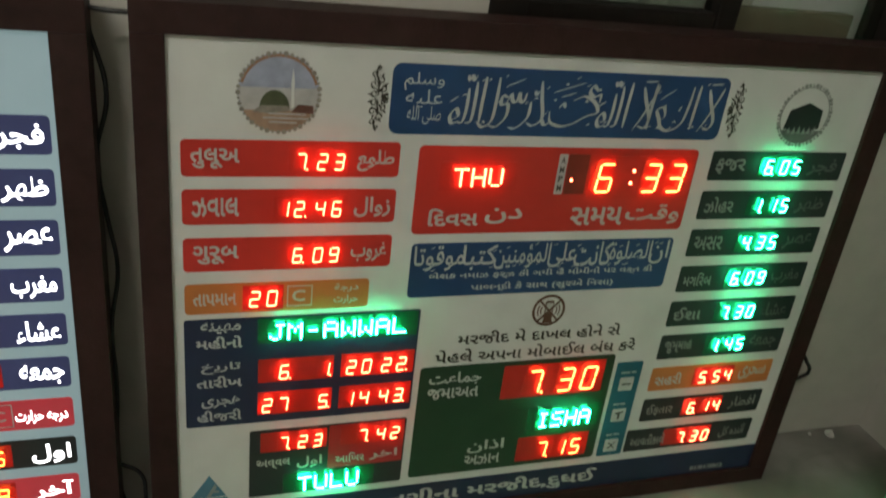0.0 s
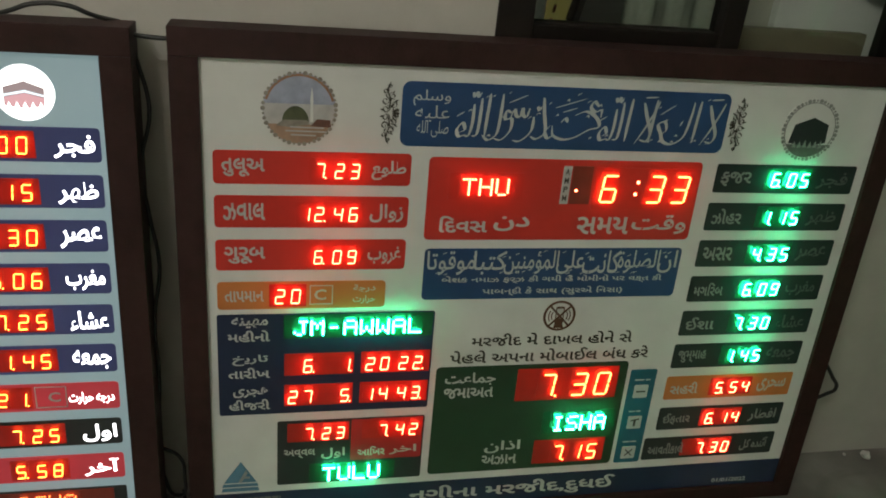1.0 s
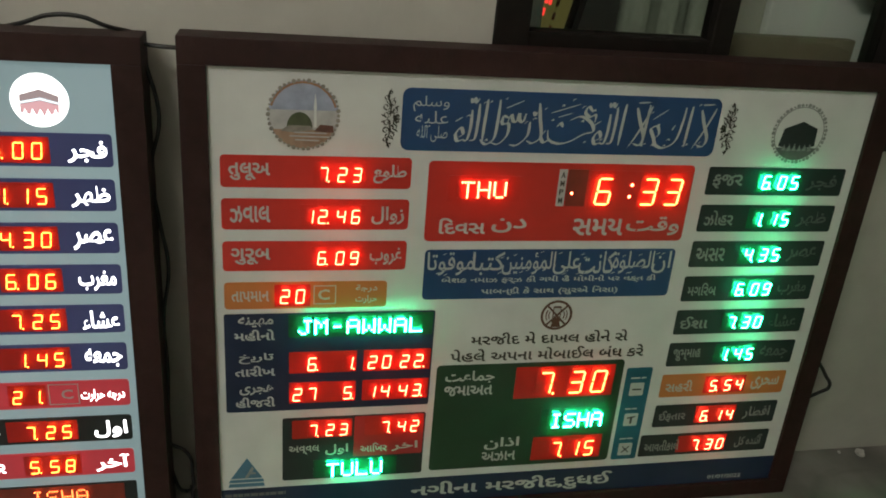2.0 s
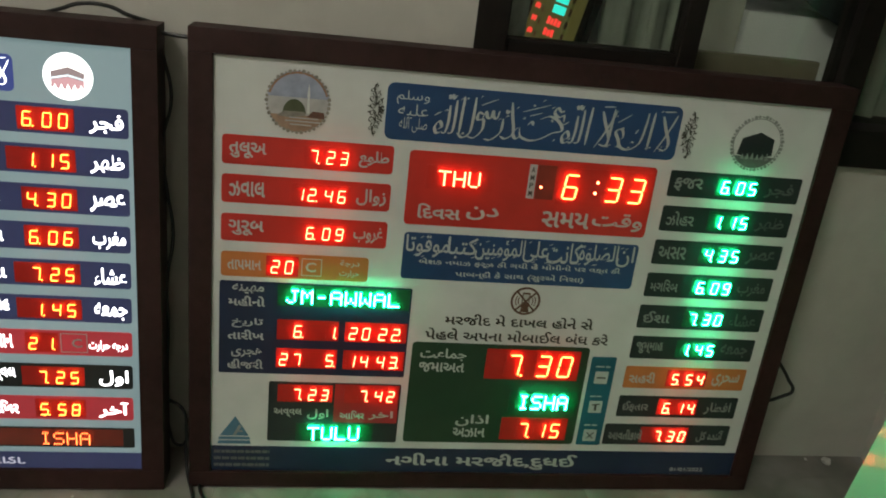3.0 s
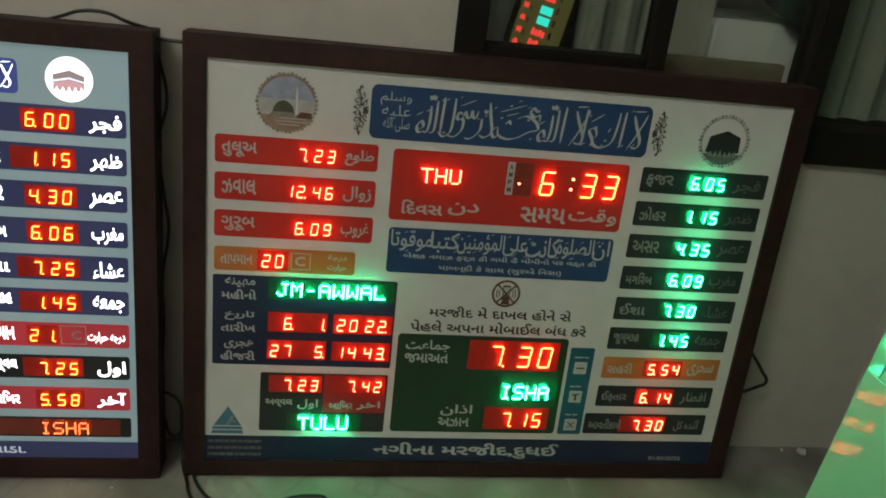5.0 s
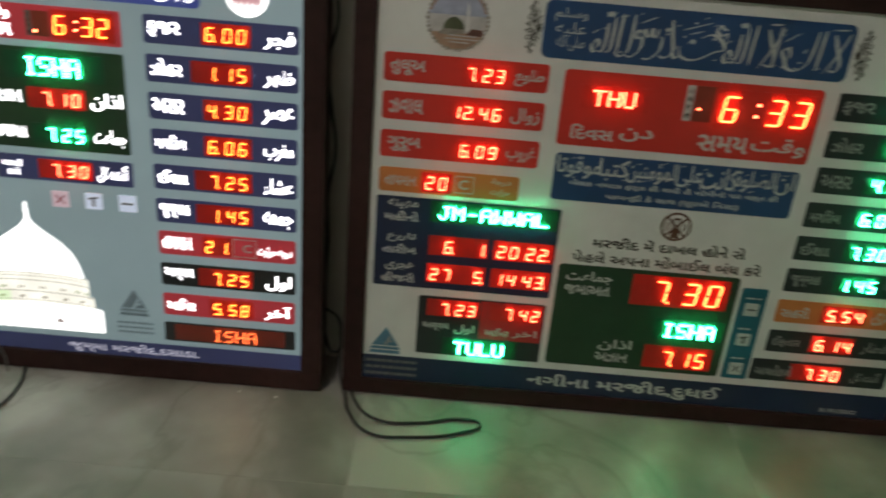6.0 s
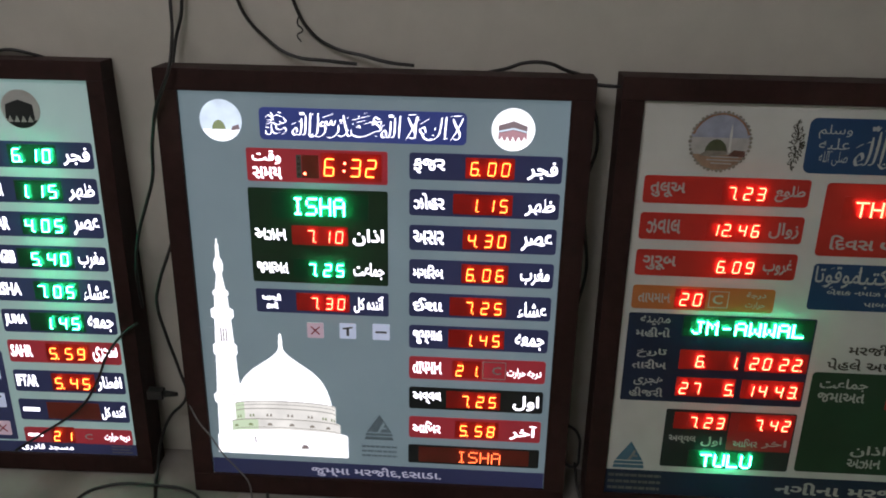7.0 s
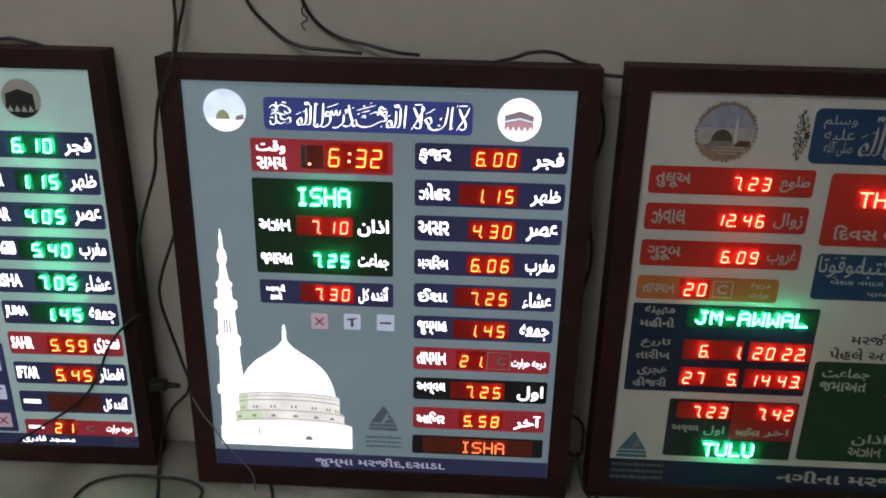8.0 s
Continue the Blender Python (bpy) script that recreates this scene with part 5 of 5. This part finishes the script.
L.text(band, "مسجد قادرى", -0.9780, 0.0820, -0.8920, 0.0950, M["lit"], bold=0.01)
L.bars(band, -0.8280, 0.0805, -0.7920, 0.0970, M["grey"], 3, 3)
d = L.disc(-0.8855, 0.6455, 0.0275, M["button"])
L.shape(d, [(-0.9085, 0.632), (-0.9065, 0.652), (-0.888, 0.659), (-0.868, 0.652), (-0.867, 0.631), (-0.885, 0.628)], M["black"], "cube_building", 0.0010)
L.shape(d, segment(-0.8855, 0.6455, 0.0268, 215, 325), M["black"], "court", 0.0009)
for k in range(4):
    x = -0.906 + 0.0095 * k
    L.shape(d, [(x, 0.6275), (x + 0.008, 0.6275), (x + 0.004, 0.6365)], M["button"], "arch", 0.0014)

# --- small lit board behind the window, made up for a reflection in its pane
S = Board("prayer_time_board", pose(0.56, 1.72, 0.02, 0, 0, -38) @ pose(0, 0, 0.0, -6, 9, 0), 0.0, 0.0, "small lit board behind the window, standing in for reflected red and green digits")
S.ob["group"] = ""
S.body((-0.100, 0.0, 0.068, 0.86), (-0.084, 0.02, 0.050, 0.84), M["mirror_ochre"])
for k in range(9):
    z = 0.535 + 0.031 * k
    for q in range(3):
        S.window(-0.0755 + 0.0046 * q, z + 0.002 * (q % 2), -0.0722 + 0.0046 * q, z + 0.015 - 0.002 * ((q + k) % 2), M["mirror_red"])
    S.window(-0.056, z - 0.004, -0.052, z + 0.010, M["filter_dim"])
    S.window(0.013, z + 0.006, 0.020, z + 0.024, M["filter_dim"])
for z in (0.631, 0.657, 0.749):
    S.window(-0.029, z, 0.004, z + 0.020, M["mirror_green"])
for z, n in ((0.602, 4), (0.574, 3), (0.690, 4), (0.718, 3)):
    for q in range(n):
        S.window(-0.034 + 0.0095 * q, z, -0.0265 + 0.0095 * q, z + 0.018 - 0.003 * (q % 2), M["mirror_red"])

# ---------------------------------------------------------------- leaning panel
panel = thing("laminate_panel", pose(0.892, 0, 0) @ pose(0, 0, 0, 0, 6.5, 0), "glossy framed panel, coloured green for the digits' light, leaning against the side wall", "panel")
part("bottom_rail", box(0.0, -0.85, 0.0, 0.014, 0.60, 0.333, 0.001), M["sheet"], panel)
part("sill_lip", box(0.001, -0.822, 0.3335, 0.014, 0.572, 0.348, 0.002), M["sheet"], panel)
for y0, y1 in ((0.573, 0.60), (-0.85, -0.823)):
    part("stile", box(0.0, y0, 0.3335, 0.014, y1, 1.965, 0.001), M["sheet"], panel)
part("top_rail", box(0.0, -0.85, 1.9655, 0.014, 0.60, 2.0, 0.001), M["sheet"], panel)
# dark strip for the opening's inner ledge
part("dark_ledge", box(0.003, -0.822, 0.3485, 0.014, 0.572, 0.363, 0.002), M["window_wood"], panel, "dark inner ledge along the foot of the opening")
# grey sheet added where the opening shows the wall behind
part("opening_fill", box(0.009, -0.822, 0.3635, 0.013, 0.572, 1.965), M["grey"], panel, "plain grey sheet added in place of the wall behind the opening")

# ---------------------------------------------------------------- cables
G = "cables"
W = WALL - 0.010


def cable(points, radius=0.0025, label="thin black power cable", mat="cable"):
    return tube("cable", points, radius, M[mat], None, label, "cable", G)


cable([(-0.672, W, 1.60), (-0.676, W, 1.10), (-0.679, W, 0.757), (-0.662, 0.798, 0.722), (-0.663, 0.779, 0.690), (-0.676, 0.777, 0.660), (-0.687, 0.778, 0.636), (-0.697, 0.785, 0.606), (-0.708, 0.798, 0.575), (-0.717, 0.806, 0.526), (-0.732, 0.804, 0.483), (-0.748, 0.802, 0.438), (-0.762, 0.808, 0.38), (-0.772, 0.83, 0.30)], label="black power cable hanging down the wall between two boards")
cable([(-0.650, W, 1.60), (-0.655, W, 1.05), (-0.664, W, 0.757), (-0.676, W - 0.004, 0.716), (-0.684, 0.835, 0.66)], label="black power cable hanging down the wall")
cable([(-0.700, 0.830, 0.44), (-0.706, 0.806, 0.412), (-0.728, 0.802, 0.355), (-0.734, 0.800, 0.326), (-0.726, 0.800, 0.266), (-0.713, 0.800, 0.205), (-0.707, 0.800, 0.155), (-0.740, 0.800, 0.112), (-0.757, 0.795, 0.071), (-0.768, 0.785, 0.010), (-0.764, 0.765, 0.004), (-0.748, 0.720, 0.004), (-0.742, 0.690, 0.004), (-0.760, 0.650, 0.004), (-0.814, 0.610, 0.004), (-0.90, 0.56, 0.004)], label="black power cable dropping between two boards onto the floor")
cable([(-0.600, W, 0.90), (-0.580, W, 0.761), (-0.545, W, 0.719), (-0.514, W - 0.004, 0.700), (-0.458, W - 0.010, 0.694), (-0.42, W - 0.006, 0.690)], label="black power cable curving down to the top of a board")
cable([(-0.530, W, 0.90), (-0.503, W, 0.763), (-0.482, W, 0.729), (-0.451, W, 0.710), (-0.412, W - 0.006, 0.702), (-0.372, W - 0.012, 0.694), (-0.34, W - 0.006, 0.690)], label="black power cable curving down to the top of a board")
cable([(-0.498, W, 0.757), (-0.502, W - 0.002, 0.742), (-0.495, W - 0.003, 0.734), (-0.503, W - 0.002, 0.727), (-0.498, W - 0.002, 0.718)], 0.0011, "short twisted wire tie hanging from a cable")
cable([(-0.235, 0.845, 0.684), (-0.212, 0.826, 0.693), (-0.188, 0.822, 0.702), (-0.154, 0.822, 0.702), (-0.132, 0.826, 0.693), (-0.110, 0.845, 0.684)], label="black cable looping over the top of a board")
cable([(-0.115, 0.835, 0.678), (-0.087, 0.822, 0.675), (-0.047, 0.822, 0.673), (-0.02, 0.835, 0.670)], 0.0026, "black cable running between two boards")
cable([(-0.100, 0.845, 0.665), (-0.092, 0.826, 0.649), (-0.081, 0.818, 0.595), (-0.094, 0.816, 0.530), (-0.088, 0.814, 0.464), (-0.081, 0.812, 0.404), (-0.091, 0.810, 0.331), (-0.090, 0.808, 0.255), (-0.095, 0.806, 0.140), (-0.092, 0.805, 0.08), (-0.075, 0.803, 0.050), (-0.066, 0.802, 0.085), (-0.072, 0.804, 0.118), (-0.092, 0.806, 0.132)], label="black cable with a loop hanging between two boards")
cable([(-0.070, 0.815, 0.05), (-0.062, 0.785, 0.008), (-0.051, 0.752, 0.004), (-0.039, 0.711, 0.004), (-0.001, 0.664, 0.004), (0.058, 0.662, 0.004), (0.143, 0.684, 0.004), (0.169, 0.706, 0.004), (0.142, 0.715, 0.004), (0.072, 0.697, 0.004), (0.005, 0.698, 0.004), (-0.036, 0.746, 0.004), (-0.045, 0.785, 0.008), (-0.055, 0.82, 0.02)], label="black cable lying in a loop on the floor")
cable([(-0.95, 0.60, 0.004), (-0.876, 0.655, 0.004), (-0.874, 0.722, 0.004), (-0.853, 0.748, 0.004), (-0.749, 0.752, 0.011), (-0.704, 0.752, 0.004), (-0.678, 0.728, 0.004), (-0.684, 0.690, 0.004), (-0.655, 0.643, 0.004), (-0.600, 0.607, 0.004), (-0.567, 0.647, 0.004), (-0.560, 0.708, 0.004), (-0.578, 0.772, 0.004), (-0.585, 0.82, 0.004)], label="black cable lying in loops on the floor before the boards")
cable([(0.855, 0.835, 0.275), (0.869, 0.824, 0.257), (0.882, 0.822, 0.239), (0.920, 0.820, 0.192), (0.934, 0.820, 0.168), (0.922, 0.820, 0.160), (0.884, 0.822, 0.144), (0.855, 0.835, 0.134)], 0.0030, "black cable sticking out beside a board")
plug = thing("power_plug", pose(-0.745, 0.795, 0.162), "black two-part connector between two boards", "plug")
part("socket", box(-0.022, -0.008, -0.008, 0.004, 0.008, 0.008, 0.002), M["cable"], plug)
bm = bmesh.new()
bmesh.ops.create_cone(bm, cap_ends=True, segments=12, radius1=0.006, radius2=0.0032, depth=0.022, matrix=Matrix.Translation((0.015, 0, 0)) @ Matrix.Rotation(radians(90), 4, "Y"))
part("strain_relief", bm, M["cable"], plug, smooth=True)


def on_board(b, pts, d):
    return [b.ob.matrix_world @ Vector((*(b.p(x, z)[:1]), -q, b.p(x, z)[1])) for (x, z), q in zip(pts, d)]


bpy.context.view_layer.update()
cable(on_board(B, ((-0.690, 0.185), (-0.672, 0.160), (-0.657, 0.130), (-0.6395, 0.0929), (-0.618, 0.0682), (-0.600, 0.0518), (-0.595, 0.020)), (0.004, 0.016, 0.010, 0.006, 0.008, 0.016, 0.018)), 0.0013, "thin grey wire hanging over the corner of a board", "wire")
cable(on_board(L, ((-1.20, 0.716), (-1.02, 0.7165), (-0.935, 0.7175), (-0.905, 0.7230), (-0.880, 0.7190), (-0.855, 0.7110)), (-0.030, -0.030, -0.030, -0.028, -0.030, -0.036)), 0.0024, "black cable lying along the top of a board")
cable(on_board(L, ((-0.752, 0.327), (-0.776, 0.3083), (-0.8096, 0.268), (-0.8338, 0.2171), (-0.8618, 0.1748), (-0.9438, 0.1131), (-0.985, 0.085)), (0.014, 0.012, 0.006, 0.006, 0.006, 0.006, 0.008)), 0.0022, "thin black wire lying across the face of a board")

# crumbs of plaster at the foot of the wall
for k, (x, y, s) in enumerate(((1.066, 0.842, 0.011), (1.078, 0.850, 0.006), (1.030, 0.850, 0.004), (-0.16, 0.735, 0.003), (-0.22, 0.742, 0.0025))):
    bm = bmesh.new()
    bmesh.ops.create_icosphere(bm, subdivisions=2, radius=s)
    for v in bm.verts:
        v.co *= 0.75 + 0.5 * noise.noise(v.co * 90 + Vector((k, 0, 0)))
        v.co.z *= 0.7
    solid("plaster_crumb", bm, M["rubble"], "small pale crumb of plaster on the floor", "debris", group="plaster crumbs", m=pose(x, y, s * 0.45))

# ---------------------------------------------------------------- floor slabs
T = 0.60
shared = mesh_of("slab", box(0.0006, 0.0006, -0.02, T - 0.0006, T - 0.0006, 0.0, 0.0006), M["marble"])
last = mesh_of("slab", box(0.0006, 0.0006, -0.02, T - 0.0006, WALL + 0.01 - 0.554, 0.0, 0.0006), M["marble"])
for i in range(6):
    for j in range(6):
        ob = new("slab", last if j == 0 else shared)
        ob.parent = floor
        ob.location = (-2.42 + T * i, 0.554 - T * j, 0.0)
